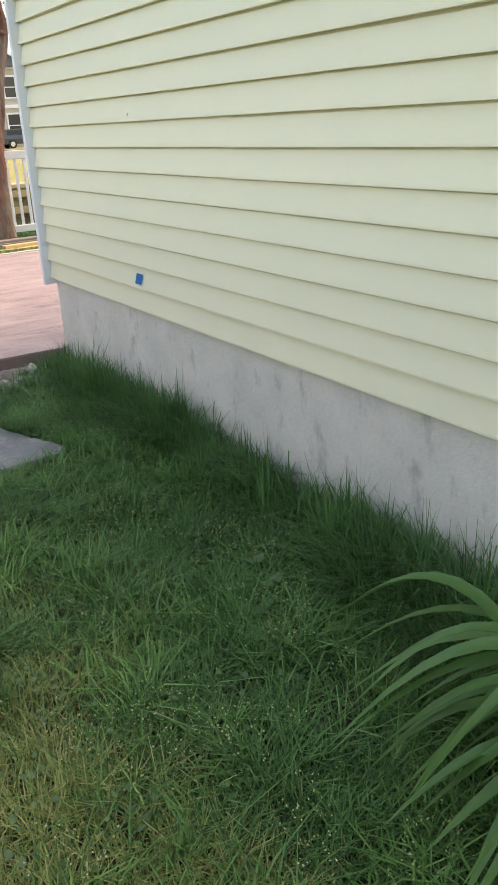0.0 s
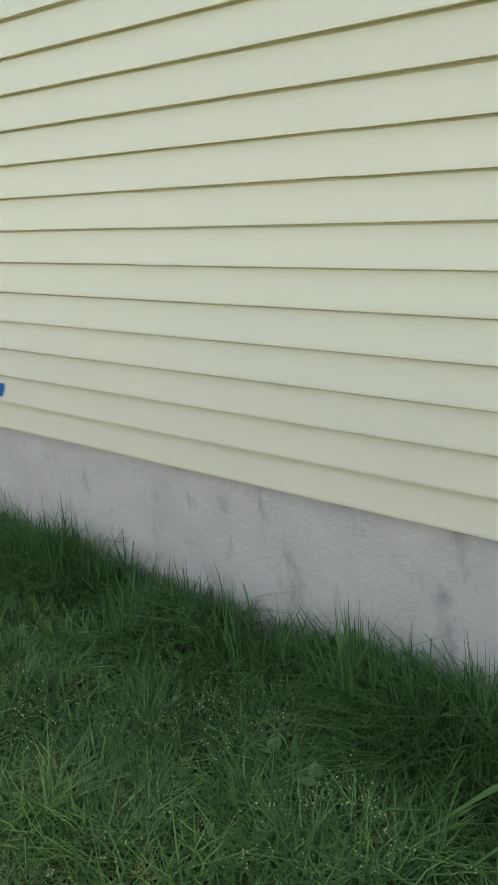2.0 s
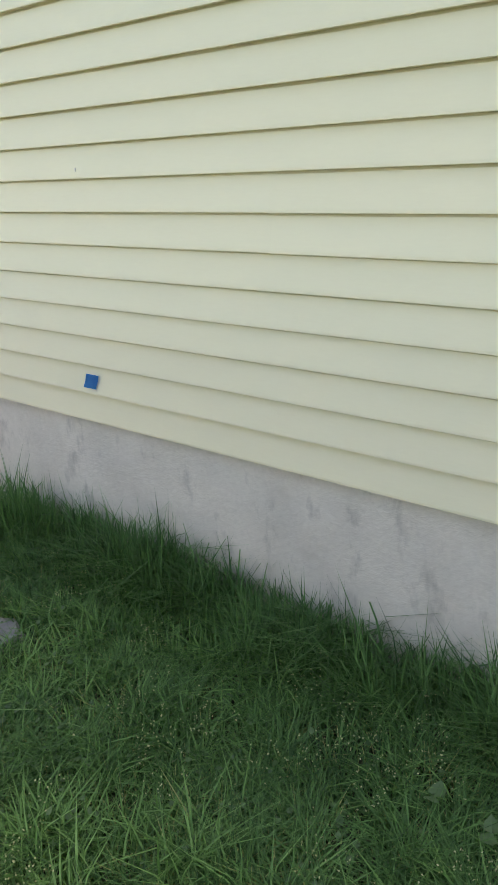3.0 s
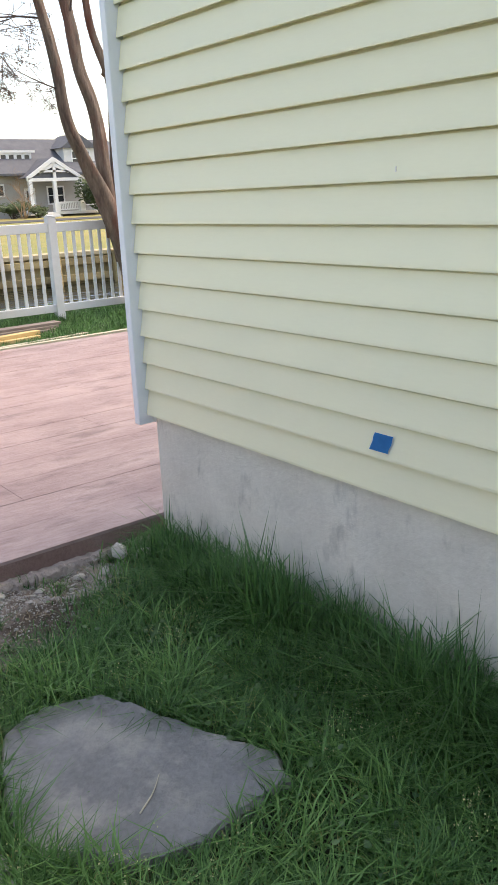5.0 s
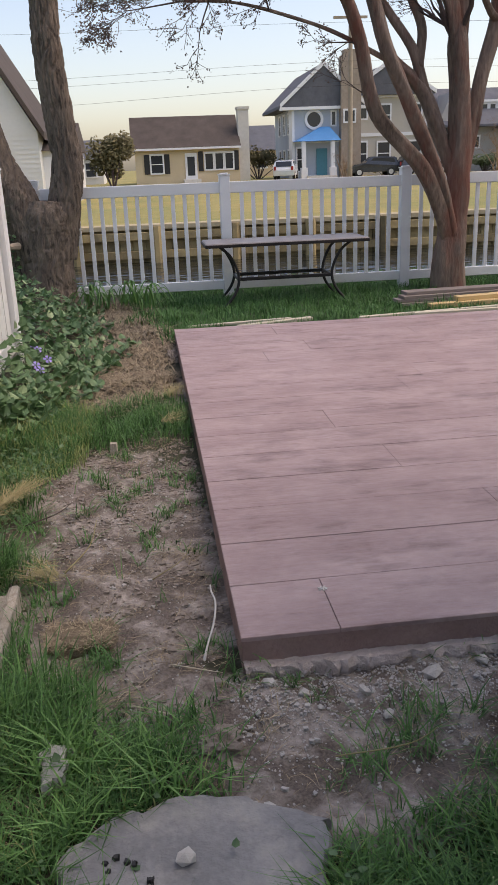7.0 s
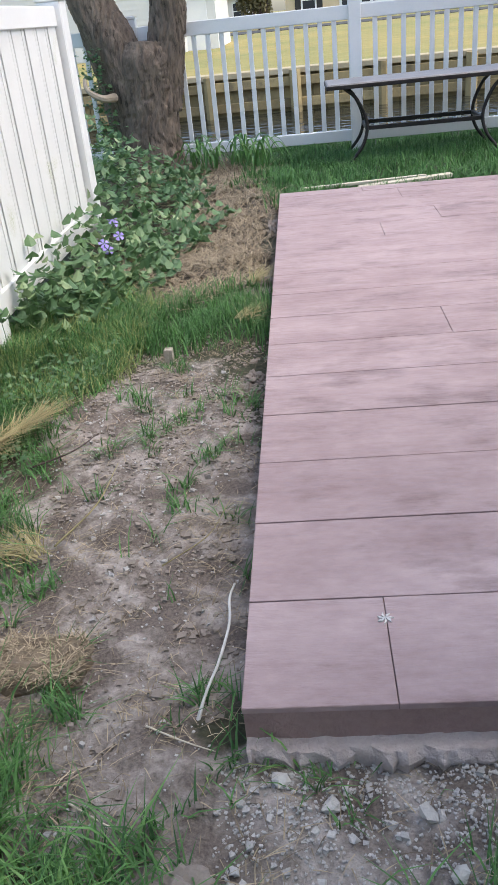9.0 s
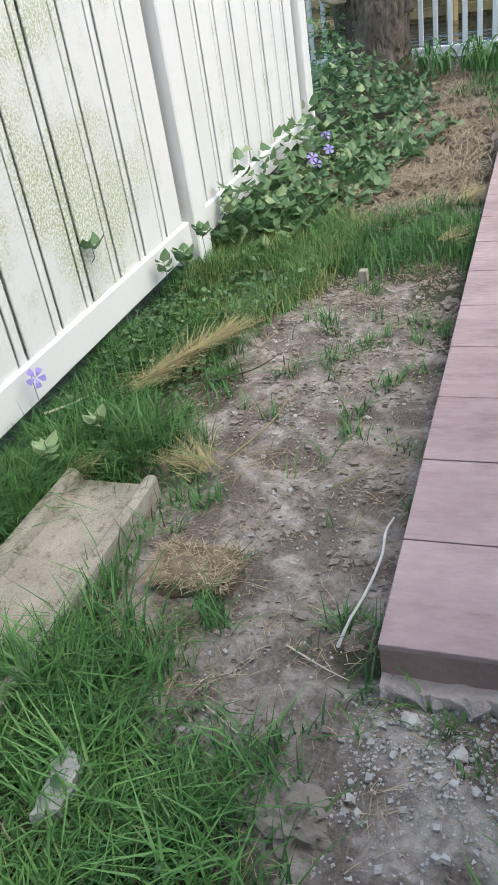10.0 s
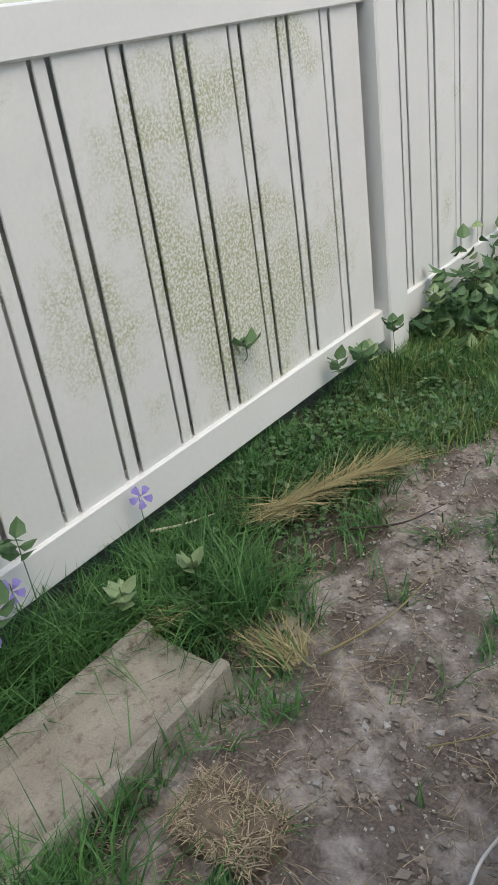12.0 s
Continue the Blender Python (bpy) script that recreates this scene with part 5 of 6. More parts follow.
for i, (x, y, rx, ry, h) in enumerate(((0.615, 5.455, 0.055, 0.05, 0.034), (0.61, 7.22, 0.05, 0.04, 0.03), (0.645, 7.34, 0.03, 0.045, 0.03), (0.67, 9.5, 0.04, 0.16, 0.05))):
    soil_mound((x, y, float(ground_z(x, y)) - 0.004), rx, ry, h, 3 * i + 1)
chunk((1.79, 5.66, 0.04), 0.045, 1, "pale broken lump of concrete by the house corner")
chunk((1.86, 5.60, 0.03), 0.045, 2)
chunk((0.525, 5.13, 0.045), 0.022, 14, "white chip of concrete lying on the flagstone")
for i, (x, y, s) in enumerate(((0.84, 5.62, 0.022), (0.99, 5.60, 0.02), (1.18, 5.65, 0.028), (1.32, 5.67, 0.022), (1.62, 5.66, 0.03), (1.70, 5.61, 0.03), (0.76, 5.66, 0.02), (1.02, 5.50, 0.018), (0.70, 5.26, 0.016), (1.46, 5.66, 0.022))):
    chunk((x, y, float(ground_z(x, y)) + s * 0.3), s, 3 + i)


M["spill"] = mat("spilt_concrete", (0.38, 0.315, 0.30), (0.60, 0.53, 0.50), 0.95, 12, 90, 0.7)


def build_crust():
    """Jagged pale ledge of spilt concrete under the slab's front edge."""
    rng = random.Random(5)
    bm = bmesh.new()
    x, prev = 0.705, None
    while x < 1.98:
        d = 0.014 + 0.022 * abs(noise.noise(Vector((x * 11, 0, 0)))) + rng.uniform(0, 0.016)
        z = 0.040 + 0.007 * noise.noise(Vector((x * 18, 3, 0))) + rng.uniform(-0.003, 0.003)
        row = [bm.verts.new((x, SLAB_Y0 + 0.02, z)), bm.verts.new((x, SLAB_Y0 - d, z - 0.004)), bm.verts.new((x + rng.uniform(-0.006, 0.006), SLAB_Y0 - d - rng.uniform(0, 0.014), z - rng.uniform(0.012, 0.03))), bm.verts.new((x, SLAB_Y0 - d + rng.uniform(-0.004, 0.012), -0.05))]
        if prev:
            for i in range(3):
                bm.faces.new((prev[i], row[i], row[i + 1], prev[i + 1]))
        prev = row
        x += rng.uniform(0.007, 0.022)
    tagged(part("concrete_spill", bm, "spill"), "jagged pale lip of spilt concrete below the slab edge", "rubble")


build_crust()


def build_gravel():
    rng = random.Random(8)
    v, f = [], []
    base = [(-1, -1, -1), (1, -1, -1), (1, 1, -1), (-1, 1, -1), (-1, -1, 1), (1, -1, 1), (1, 1, 1), (-1, 1, 1)]
    tri = [(0, 3, 2, 1), (4, 5, 6, 7), (0, 1, 5, 4), (1, 2, 6, 5), (2, 3, 7, 6), (3, 0, 4, 7)]
    n = 0
    while n < 10200:
        if n < 7000:
            x, y = rng.uniform(0.66, 1.9), 5.71 - abs(rng.gauss(0, 0.17))
        elif n < 9200:
            x, y = rng.gauss(0.35, 0.28), rng.uniform(5.5, 7.7)
        else:
            x, y = rng.uniform(0.1, 0.69), rng.gauss(7.15, 0.3)
        if y < 4.9 or (x > SLAB_X - 0.01 and y > SLAB_Y0 - 0.01) or float(dirt_cover(np.array(x), np.array(y))) < rng.random() * 0.9:
            if rng.random() < 0.985:
                n += 1
                continue
        s = rng.uniform(0.0012, 0.0036) * (2.4 if rng.random() < (0.06 if n < 7000 else 0.05) else 1)
        a = rng.uniform(0, 6.28)
        z = float(ground_z(x, y)) + s * 0.3
        i = len(v)
        for p in base:
            q = [p[j] * s * rng.uniform(0.25, 1.1) for j in range(3)]
            v.append((x + q[0] * math.cos(a) - q[1] * math.sin(a), y + q[0] * math.sin(a) + q[1] * math.cos(a), z + q[2] * 0.7))
        f += [tuple(i + k for k in t) for t in tri]
        n += 1
    tagged(soup("gravel", v, f, "rubble"), "scattered concrete crumbs and gravel on bare soil", "gravel", kind="stuff")


build_gravel()


def build_clods():
    """Soil crumbs and clods that break up the bare patches."""
    rng = random.Random(18)
    v, f = [], []
    base = [(-1, -1, -1), (1, -1, -1), (1, 1, -1), (-1, 1, -1), (-1, -1, 1), (1, -1, 1), (1, 1, 1), (-1, 1, 1)]
    tri = [(0, 3, 2, 1), (4, 5, 6, 7), (0, 1, 5, 4), (1, 2, 6, 5), (2, 3, 7, 6), (3, 0, 4, 7)]
    for n in range(9000):
        x, y = rng.gauss(0.36, 0.26), rng.uniform(5.6, 7.7)
        if n % 3 == 0:
            x, y = rng.uniform(0.1, 0.69), rng.gauss(7.2, 0.22)
        if (x > SLAB_X - 0.015 and y > SLAB_Y0 - 0.01) or x < -0.2:
            continue
        if noise.noise(Vector((x * 6, y * 6, 0))) < -0.05:
            continue
        s = abs(rng.gauss(0, 0.0032)) + 0.0012
        z = float(ground_z(x, y))
        i = len(v)
        for p in base:
            v.append((x + p[0] * s * rng.uniform(0.3, 1.3), y + p[1] * s * rng.uniform(0.3, 1.3), z + p[2] * s * rng.uniform(0.2, 0.8)))
        f += [tuple(i + k for k in t) for t in tri]
    tagged(soup("soil_crumbs", v, f, "soil"), "loose grey-brown soil crumbs on the bare patch", "soil", kind="stuff")


build_clods()


def build_splash_block():
    """Concrete trough with raised sides, sunk in the grass."""
    m = Matrix.Translation((-0.052, 5.87, 0)) @ Matrix.Rotation(radians(-1.5), 4, "Z")
    bm = bmesh.new()
    n, prof = 14, [(-0.138, -0.04), (-0.135, 0.060), (-0.128, 0.066), (-0.112, 0.066), (-0.100, 0.058), (-0.092, 0.034), (0.092, 0.034), (0.100, 0.058), (0.112, 0.066), (0.128, 0.066), (0.135, 0.060), (0.138, -0.04)]
    rows = []
    for i in range(n + 1):
        y = -0.36 + 0.70 * i / n
        w = 0.92 + 0.10 * (1 - i / n)
        rows.append([bm.verts.new(m @ Vector((x * w, y, z - 0.012 * (1 - i / n) + 0.003 * noise.noise(Vector((x * 30, y * 25, z * 9)))))) for x, z in prof])
    for a, b in zip(rows, rows[1:]):
        for i in range(len(prof) - 1):
            bm.faces.new((a[i], a[i + 1], b[i + 1], b[i]))
    bm.faces.new(rows[0]), bm.faces.new(rows[-1][::-1])
    bmesh.ops.recalc_face_normals(bm, faces=bm.faces)
    tagged(part("splash_block", bm, "splash"), "weathered tan concrete splash block sunk in grass by the fence", "splash block")


build_splash_block()


# ---- dry clumps, sticks, cable ----
def dry_bunch(p, heading, n, length, spread, seed, label):
    rng = random.Random(seed)
    v = np.array([[p[0] + rng.gauss(0, 0.02), p[1] + rng.gauss(0, 0.02), p[2] + rng.uniform(0.0, 0.02)] for _ in range(n)])
    h = np.array([rng.uniform(0.02, 0.06) for _ in range(n)])
    L = np.array([length * rng.uniform(0.5, 1.1) for _ in range(n)])
    ob = strips("dry_needles", v, h, L / h, np.array([rng.gauss(heading, spread) for _ in range(n)]), np.array([rng.uniform(0.002, 0.0035) for _ in range(n)]), "straw", 0.0)
    return tagged(ob, label, "dry needles", "dry needle bunches")


def needle_branch():
    e = tagged(empty("dry_pine_branch", pose(-0.16, 6.70, 0.03)), "fallen pine twig with tan dry needles", "branch")
    part("stem", tube(bmesh.new(), [(-0.02, -0.05, 0.0, 0.005), (0.03, 0.08, 0.02, 0.004), (0.10, 0.24, 0.025, 0.003), (0.15, 0.36, 0.02, 0.002)], 6, 4), "twig", e)
    rng = random.Random(3)
    n = 420
    t = np.array([rng.random() ** 1.2 for _ in range(n)])
    v = np.stack([-0.02 + 0.17 * t, -0.05 + 0.38 * t, 0.012 + 0.02 * np.sin(3 * t)], 1)
    h = np.array([rng.uniform(0.01, 0.055) for _ in range(n)])
    L = np.array([rng.uniform(0.10, 0.19) for _ in range(n)])
    hd = np.array([rng.gauss(0.85, 0.5) for _ in range(n)])
    strips("needles", v, h, L / h, hd, np.array([rng.uniform(0.0018, 0.003) for _ in range(n)]), "straw", 0.0, e)


needle_branch()
dry_bunch((-0.14, 6.74, 0.03), -1.9, 70, 0.16, 0.35, 31, "drooping tuft of tan dry needles")
dry_bunch((0.16, 6.30, 0.02), 3.35, 70, 0.14, 0.25, 32, "tuft of tan dry needles on bare soil")
dry_bunch((0.16, 6.32, 0.02), 2.2, 40, 0.12, 0.35, 33, "tuft of tan dry needles on bare soil")
dry_bunch((0.60, 8.35, 0.03), 0.6, 90, 0.16, 0.6, 34, "tuft of tan dry grass by the slab edge")
dry_bunch((0.58, 7.85, 0.03), 0.3, 60, 0.15, 0.7, 35, "tuft of tan dry grass by the slab edge")
dry_bunch((-0.16, 6.22, 0.03), 0.2, 40, 0.12, 0.8, 36, "tuft of tan dry grass by the splash block")


def build_sod():
    rng = random.Random(21)
    e = tagged(empty("sod_clump", pose(0.275, 5.95, 0.0)), "upturned clump of dead sod with straw-coloured roots", "sod")
    bm = bmesh.new()
    bmesh.ops.create_icosphere(bm, subdivisions=4, radius=1)
    for v in bm.verts:
        n = noise.noise(v.co * 2.2) * 0.35 + noise.noise(v.co * 7) * 0.22
        v.co.x, v.co.y, v.co.z = [math.copysign(abs(c) ** 0.55, c) for c in v.co]
        v.co = Vector((v.co.x * 0.094 * (1 + 0.6 * n), v.co.y * 0.064 * (1 + 0.5 * n), 0.008 + max(v.co.z, -0.3) * 0.032 * (1 + n)))
    part("soil", bm, "litter_soil", e)
    n = 1700
    v = np.array([(rng.uniform(-0.092, 0.092), rng.uniform(-0.064, 0.060), rng.uniform(0.022, 0.042)) for _ in range(n)])
    h = np.array([rng.uniform(0.002, 0.010) for _ in range(n)])
    L = np.array([rng.uniform(0.012, 0.045) for _ in range(n)])
    strips("root_mat", v, h, L / h, np.array([rng.uniform(0, 6.28) for _ in range(n)]), np.full(n, 0.0024), "dead_root", 0.0, e)


build_sod()


def stick(p0, p1, r, material, label, bend=0.03):
    a, b = Vector(p0), Vector(p1)
    mid = (a + b) / 2 + Vector((bend, -bend, 0.3 * abs(bend)))
    bm = tube(bmesh.new(), [(0, 0, 0, r), (*(mid - a), r * 0.8), (*(b - a), r * 0.4)], 6, 5, 0.2)
    ob = part("stick", bm, material, smooth=True)
    ob.matrix_basis = Matrix.Translation(a)
    return tagged(ob, label, "stick", "fallen sticks")


stick((-0.39, 6.47, 0.06), (-0.30, 6.62, 0.05), 0.004, "lumber_pale", "thin pale twig lying by the fence rail", 0.01)
stick((0.02, 6.75, 0.02), (0.18, 6.95, 0.02), 0.003, "twig", "thin brown twig on bare soil")
stick((0.20, 6.35, 0.02), (0.28, 6.75, 0.02), 0.003, "straw", "thin straw-coloured twig on bare soil")
stick((0.52, 5.78, 0.02), (0.65, 5.72, 0.02), 0.0019, "lumber_pale", "pale bare twig near the slab corner", 0.01)
stick((0.48, 6.25, 0.02), (0.62, 6.5, 0.03), 0.0016, "straw", "pale bare twig near the slab edge")
stick((0.86, 5.36, 0.03), (1.12, 5.42, 0.03), 0.0016, "straw", "pale dry stalk on the rubble")
stick((1.14, 4.42, 0.037), (1.24, 4.50, 0.037), 0.002, "lumber_pale", "pale dry stalk on the flagstone", 0.005)
stick((0.42, 5.62, 0.025), (0.55, 5.55, 0.025), 0.0019, "lumber_pale", "pale splinter in the grass", 0.01)


def build_cable():
    bm = tube(bmesh.new(), [(0.655, 6.16, 0.03, 0.0026), (0.652, 6.08, 0.055, 0.003), (0.658, 6.0, 0.06, 0.003), (0.645, 5.91, 0.05, 0.003), (0.622, 5.84, 0.03, 0.003), (0.60, 5.79, -0.02, 0.006)], 8, 6)
    tagged(part("cable", bm, "cable", smooth=True), "stiff white cable poking out of the soil by the slab", "cable")


build_cable()
slab_stone("stub", "short pale stake end standing in the grass", "stake", [(0.305, 7.52), (0.305, 7.55), (0.335, 7.55), (0.335, 7.52)], -0.05, 0.055, "splash", 71, "", 0.003, 0.004)


# ---- garden table, boards ----
def build_table():
    x0, x1, y0, y1, zt = 1.07, 2.56, 11.30, 11.84, 0.59
    e = tagged(empty("garden_table", pose(x0, y0, 0)), "long grey-topped garden table on curved black metal legs", "table")
    w, d = x1 - x0, y1 - y0
    bm = boxes((0, w, 0, d, zt - 0.028, zt), bevel=0.008)
    top = part("tabletop", bm, "table_top", e, "pale grey tabletop with a dark rim")
    bm = boxes((-0.006, w + 0.006, -0.008, 0.012, zt - 0.036, zt - 0.008), (-0.006, w + 0.006, d - 0.012, d + 0.008, zt - 0.036, zt - 0.008),
               (-0.008, 0.012, 0, d, zt - 0.036, zt - 0.008), (w - 0.012, w + 0.008, 0, d, zt - 0.036, zt - 0.008), bevel=0.003)
    part("rim", bm, "iron", e)
    for sx in (0, 1):
        for sy in (0, 1):
            cx, s = (0.16, 1) if sx == 0 else (w - 0.20, -1)
            yy, t = (0.05, 1) if sy == 0 else (d - 0.05, -1)
            pts = [(cx - 0.04 * s, yy, zt - 0.03, 0.012), (cx + 0.06 * s, yy + 0.01 * t, zt - 0.12, 0.013), (cx + 0.13 * s, yy + 0.02 * t, 0.30, 0.013), (cx + 0.10 * s, yy, 0.15, 0.013), (cx - 0.03 * s, yy - 0.03 * t, -0.01, 0.012)]
            part("leg", tube(bmesh.new(), pts, 8, 7), "iron", e, smooth=True)
    part("stretcher", boxes((0.28, w - 0.32, 0.07, 0.095, 0.245, 0.275), (0.28, w - 0.32, d - 0.095, d - 0.07, 0.245, 0.275), (0.28, 0.305, 0.07, d - 0.07, 0.245, 0.275),
                            (w - 0.345, w - 0.32, 0.07, d - 0.07, 0.245, 0.275), bevel=0.003), "iron", e)


build_table()


def plank(name, label, m, size, material, group=""):
    bm = boxes((-size[0] / 2, size[0] / 2, -size[1] / 2, size[1] / 2, 0, size[2]), bevel=0.003)
    ob = part(name, bm, material)
    ob.matrix_basis = m
    return tagged(ob, label, "board", group)


for i, (dx, dy, rz, z) in enumerate(((0, 0, 4, 0.012), (0.05, 0.10, 6, 0.012), (-0.03, 0.03, 3, 0.040), (0.04, 0.11, 7, 0.040), (0.02, 0.05, 5, 0.068), (0.06, 0.09, 4, 0.096))):
    plank("deck_board", "grey-brown composite deck board in a low stack", pose(3.42 + dx, 10.98 + dy, z, 0, 0, rz), (1.35, 0.14, 0.027), "deck_board", "stacked deck boards")
plank("lumber", "fresh yellow two-by-four lying in front of the stack", pose(3.35, 10.72, 0.02, 0, 0, 6), (0.85, 0.09, 0.04), "lumber")
plank("lumber", "fresh yellow two-by-four lying in front of the stack", pose(3.50, 10.80, 0.06, 0, 0, 9), (0.62, 0.09, 0.038), "lumber")
plank("form_board", "long pale form board lying along the slab edge", pose(5.2, 10.16, 0.0, 0, 0, 1.5), (5.2, 0.04, 0.10), "lumber_pale")
plank("form_board", "long pale form board lying along the slab edge", pose(3.2, 10.40, 0.01, 0, 0, 7), (2.0, 0.045, 0.05), "lumber_pale")
plank("lumber", "thin pale stick of lumber on the grass", pose(1.25, 10.42, 0.03, 0, -1, 2), (0.85, 0.03, 0.02), "lumber_pale")
plank("lumber", "tapered pale board end on the grass", pose(1.52, 10.30, 0.035, 0, -2, 7), (0.62, 0.06, 0.025), "lumber_pale")


# ---- street: cars, pole, wires, shrubs, far trees ----
def car(p, rz, paint, label):
    e = tagged(empty("car", pose(*p, 0, 0, rz)), label, "car")
    bm = bmesh.new()
    side = [(-2.2, 0.35), (-2.25, 0.8), (-2.1, 1.05), (-1.85, 1.55), (0.2, 1.62), (0.9, 1.1), (2.0, 0.95), (2.25, 0.7), (2.2, 0.35)]
    poly_prism(bm, side, -0.88, 0.88, "y")
    for v in bm.verts:
        if v.co.z > 1.3:
            v.co.y *= 0.8
    bmesh.ops.bevel(bm, geom=list(bm.edges), offset=0.05, segments=2, affect="EDGES")
    body = part("body", bm, paint, e, smooth=False)
    bm = bmesh.new()
    poly_prism(bm, [(-2.13, 1.08), (-1.93, 1.48), (-1.9, 1.48), (-2.1, 1.08)], -0.66, 0.66, "y")
    part("rear_window", bm, "glass", body)
    for s in (-1, 1):
        bm = bmesh.new()
        poly_prism(bm, [(-1.8, 1.1), (-1.65, 1.48), (0.1, 1.52), (0.6, 1.1)], 0.80 * s - 0.02, 0.80 * s + 0.02, "y")
        part("side_window", bm, "glass", body)
        for x in (-1.4, 1.4):
            bm = bmesh.new()
            bmesh.ops.create_cone(bm, cap_ends=True, segments=20, radius1=0.35, radius2=0.35, depth=0.22, matrix=Matrix.Translation((x, 0.8 * s, 0.35)) @ Matrix.Rotation(math.pi / 2, 4, "X"))
            w = part("wheel", bm, "rubber", e)
            bm = bmesh.new()
            bmesh.ops.create_cone(bm, cap_ends=True, segments=16, radius1=0.21, radius2=0.19, depth=0.04, matrix=Matrix.Translation((x, 0.92 * s, 0.35)) @ Matrix.Rotation(math.pi / 2, 4, "X"))
            part("rim", bm, "cable", w)
        part("tail_light", boxes((-2.28, -2.2, 0.72 * s - 0.1, 0.72 * s + 0.1, 0.8, 1.1)), "tail_red", body)


M["tail_red"] = mat("red_lens", (0.35, 0.02, 0.015), (0.45, 0.03, 0.02), 0.3, 5, 20, 0)
car((13.0, 76.0, 0.0), 75, "car_white", "white sport utility vehicle parked in the driveway")
car((20.8, 76.5, 0.0), 178, "car_dark", "dark saloon car parked by the street")
car((25.0, 75.5, 0.0), 0, "car_dark", "dark saloon car parked by the street")
car((57.0, 72.0, 0.0), 0, "car_dark", "dark car parked far along the street")


def build_pole(x, y, h):
    e = tagged(empty("utility_pole", pose(x, y, 0)), "weathered wooden utility pole by the street", "utility pole")
    part("pole", tube(bmesh.new(), [(0, 0, -0.2, 0.17), (0.02, 0, h / 2, 0.15), (0, 0, h, 0.12)], 10, 4), "pole", e, smooth=True)
    part("crossarm", boxes((-1.1, 1.1, -0.06, 0.06, h - 0.6, h - 0.45)), "pole", e)


build_pole(14.6, 60.0, 10.5)
build_pole(-28.0, 60.5, 10.5)
for i, (z0, z1, dy) in enumerate(((5.0, 6.0, 0.0), (6.3, 7.0, 0.3), (6.7, 7.4, -0.3), (9.7, 9.7, 0.0))):
    bm = bmesh.new()
    tube(bm, [(-60, 60 + dy, z0 - 0.3, 0.007), (-28, 60 + dy, z0, 0.007), (-7, 60 + dy, (z0 + z1) / 2 - 0.35, 0.007), (14.6, 60 + dy, z1, 0.007), (45, 60.5 + dy, z1 - 0.2, 0.007), (90, 61 + dy, z1, 0.007)], 4, 8)
    tagged(part("overhead_wire", bm, "iron"), "thin dark overhead wire along the street", "wire", "overhead wires")


def shrub(p, rx, ry, h, n, material, label, seed, stems=True, leaf=0.16, cat="shrub"):
    """A bush of many small leaf cards on short stems, with an uneven outline."""
    rng = random.Random(seed)
    e = tagged(empty(cat, pose(*p)), label, cat)
    v, f, bm = [], [], bmesh.new()
    lobes = [(rng.gauss(0, rx * 0.45), rng.gauss(0, ry * 0.45), rng.uniform(0.35, 0.85) * h, rng.uniform(0.35, 0.6)) for _ in range(9)]
    for k in range(n):
        lx, ly, lz, s = rng.choice(lobes)
        d = Vector((rng.gauss(0, 1), rng.gauss(0, 1), rng.gauss(0, 1))).normalized() * (rng.random() ** 0.4)
        c = Vector((lx + d.x * rx * s, ly + d.y * ry * s, max(0.04, lz + d.z * h * 0.35 * s * 1.6)))
        u = Vector((rng.gauss(0, 1), rng.gauss(0, 1), rng.gauss(0, 0.6))).normalized() * leaf * rng.uniform(0.5, 1.1)
        w = u.orthogonal().normalized() * leaf * 0.5
        i = len(v)
        v += [tuple(c + u), tuple(c + w), tuple(c - u), tuple(c - w)]
        f.append((i, i + 1, i + 2, i + 3))
    soup("foliage", v, f, material, e)
    for lx, ly, lz, s in lobes:
        tube(bm, [(lx * 0.1, ly * 0.1, -0.05, 0.03 + 0.01 * h), (lx * 0.6, ly * 0.6, lz * 0.6, 0.02 + 0.006 * h), (lx, ly, lz, 0.012)], 5, 3)
    part("stems", bm, "twig", e)
    return e


shrub((-1.6, 70.5, 0), 1.9, 1.5, 3.9, 3000, "shrub_tan", "olive evergreen tree with a ragged rounded crown", 1, cat="tree", leaf=0.2)
shrub((12.0, 86.0, 0), 1.9, 1.5, 3.2, 1200, "shrub_tan", "yellow-green spring shrub between the houses", 2, leaf=0.2)
shrub((40.2, 76.5, 0), 2.0, 1.4, 4.0, 2600, "shrub", "dark evergreen shrub by the grey house", 3, leaf=0.22)
shrub((31.2, 77.0, 0), 2.0, 1.2, 1.5, 1500, "shrub", "low green hedge in front of the grey house", 4, leaf=0.14)
shrub((33.6, 76.5, 0), 0.9, 0.9, 1.0, 600, "shrub", "low green bush by the porch steps", 5, leaf=0.14)
shrub((22.6, 79.0, 0), 1.4, 0.8, 1.0, 700, "shrub_tan", "low brownish foundation planting", 6, leaf=0.14)


def bare_tree(p, h, seed, label, depth=4):
    rng = random.Random(seed)
    e = tagged(empty("tree", pose(*p)), label, "tree")
    bm, tips = bmesh.new(), []
    for k in range(6):
        d = Vector((rng.gauss(0, 0.35), rng.gauss(0, 0.35), 1))
        grow(bm, tips, rng, (rng.gauss(0, 0.15), rng.gauss(0, 0.15), -0.05), d, h * 0.42, 0.05, depth, -0.02, 0.4)
    part("branchwork", bm, "bare_branch", e)


M["bare_branch"] = mat("pale_bare_branches", (0.26, 0.17, 0.11), (0.40, 0.28, 0.19), 0.9, 3, 20, 0)
bare_tree((31.4, 75.0, 0), 5.0, 5, "leafless multi-stemmed tree with pale tan twigs")
bare_tree((18.2, 76.5, 0), 3.4, 6, "leafless reddish shrub by the stone chimney", 3)


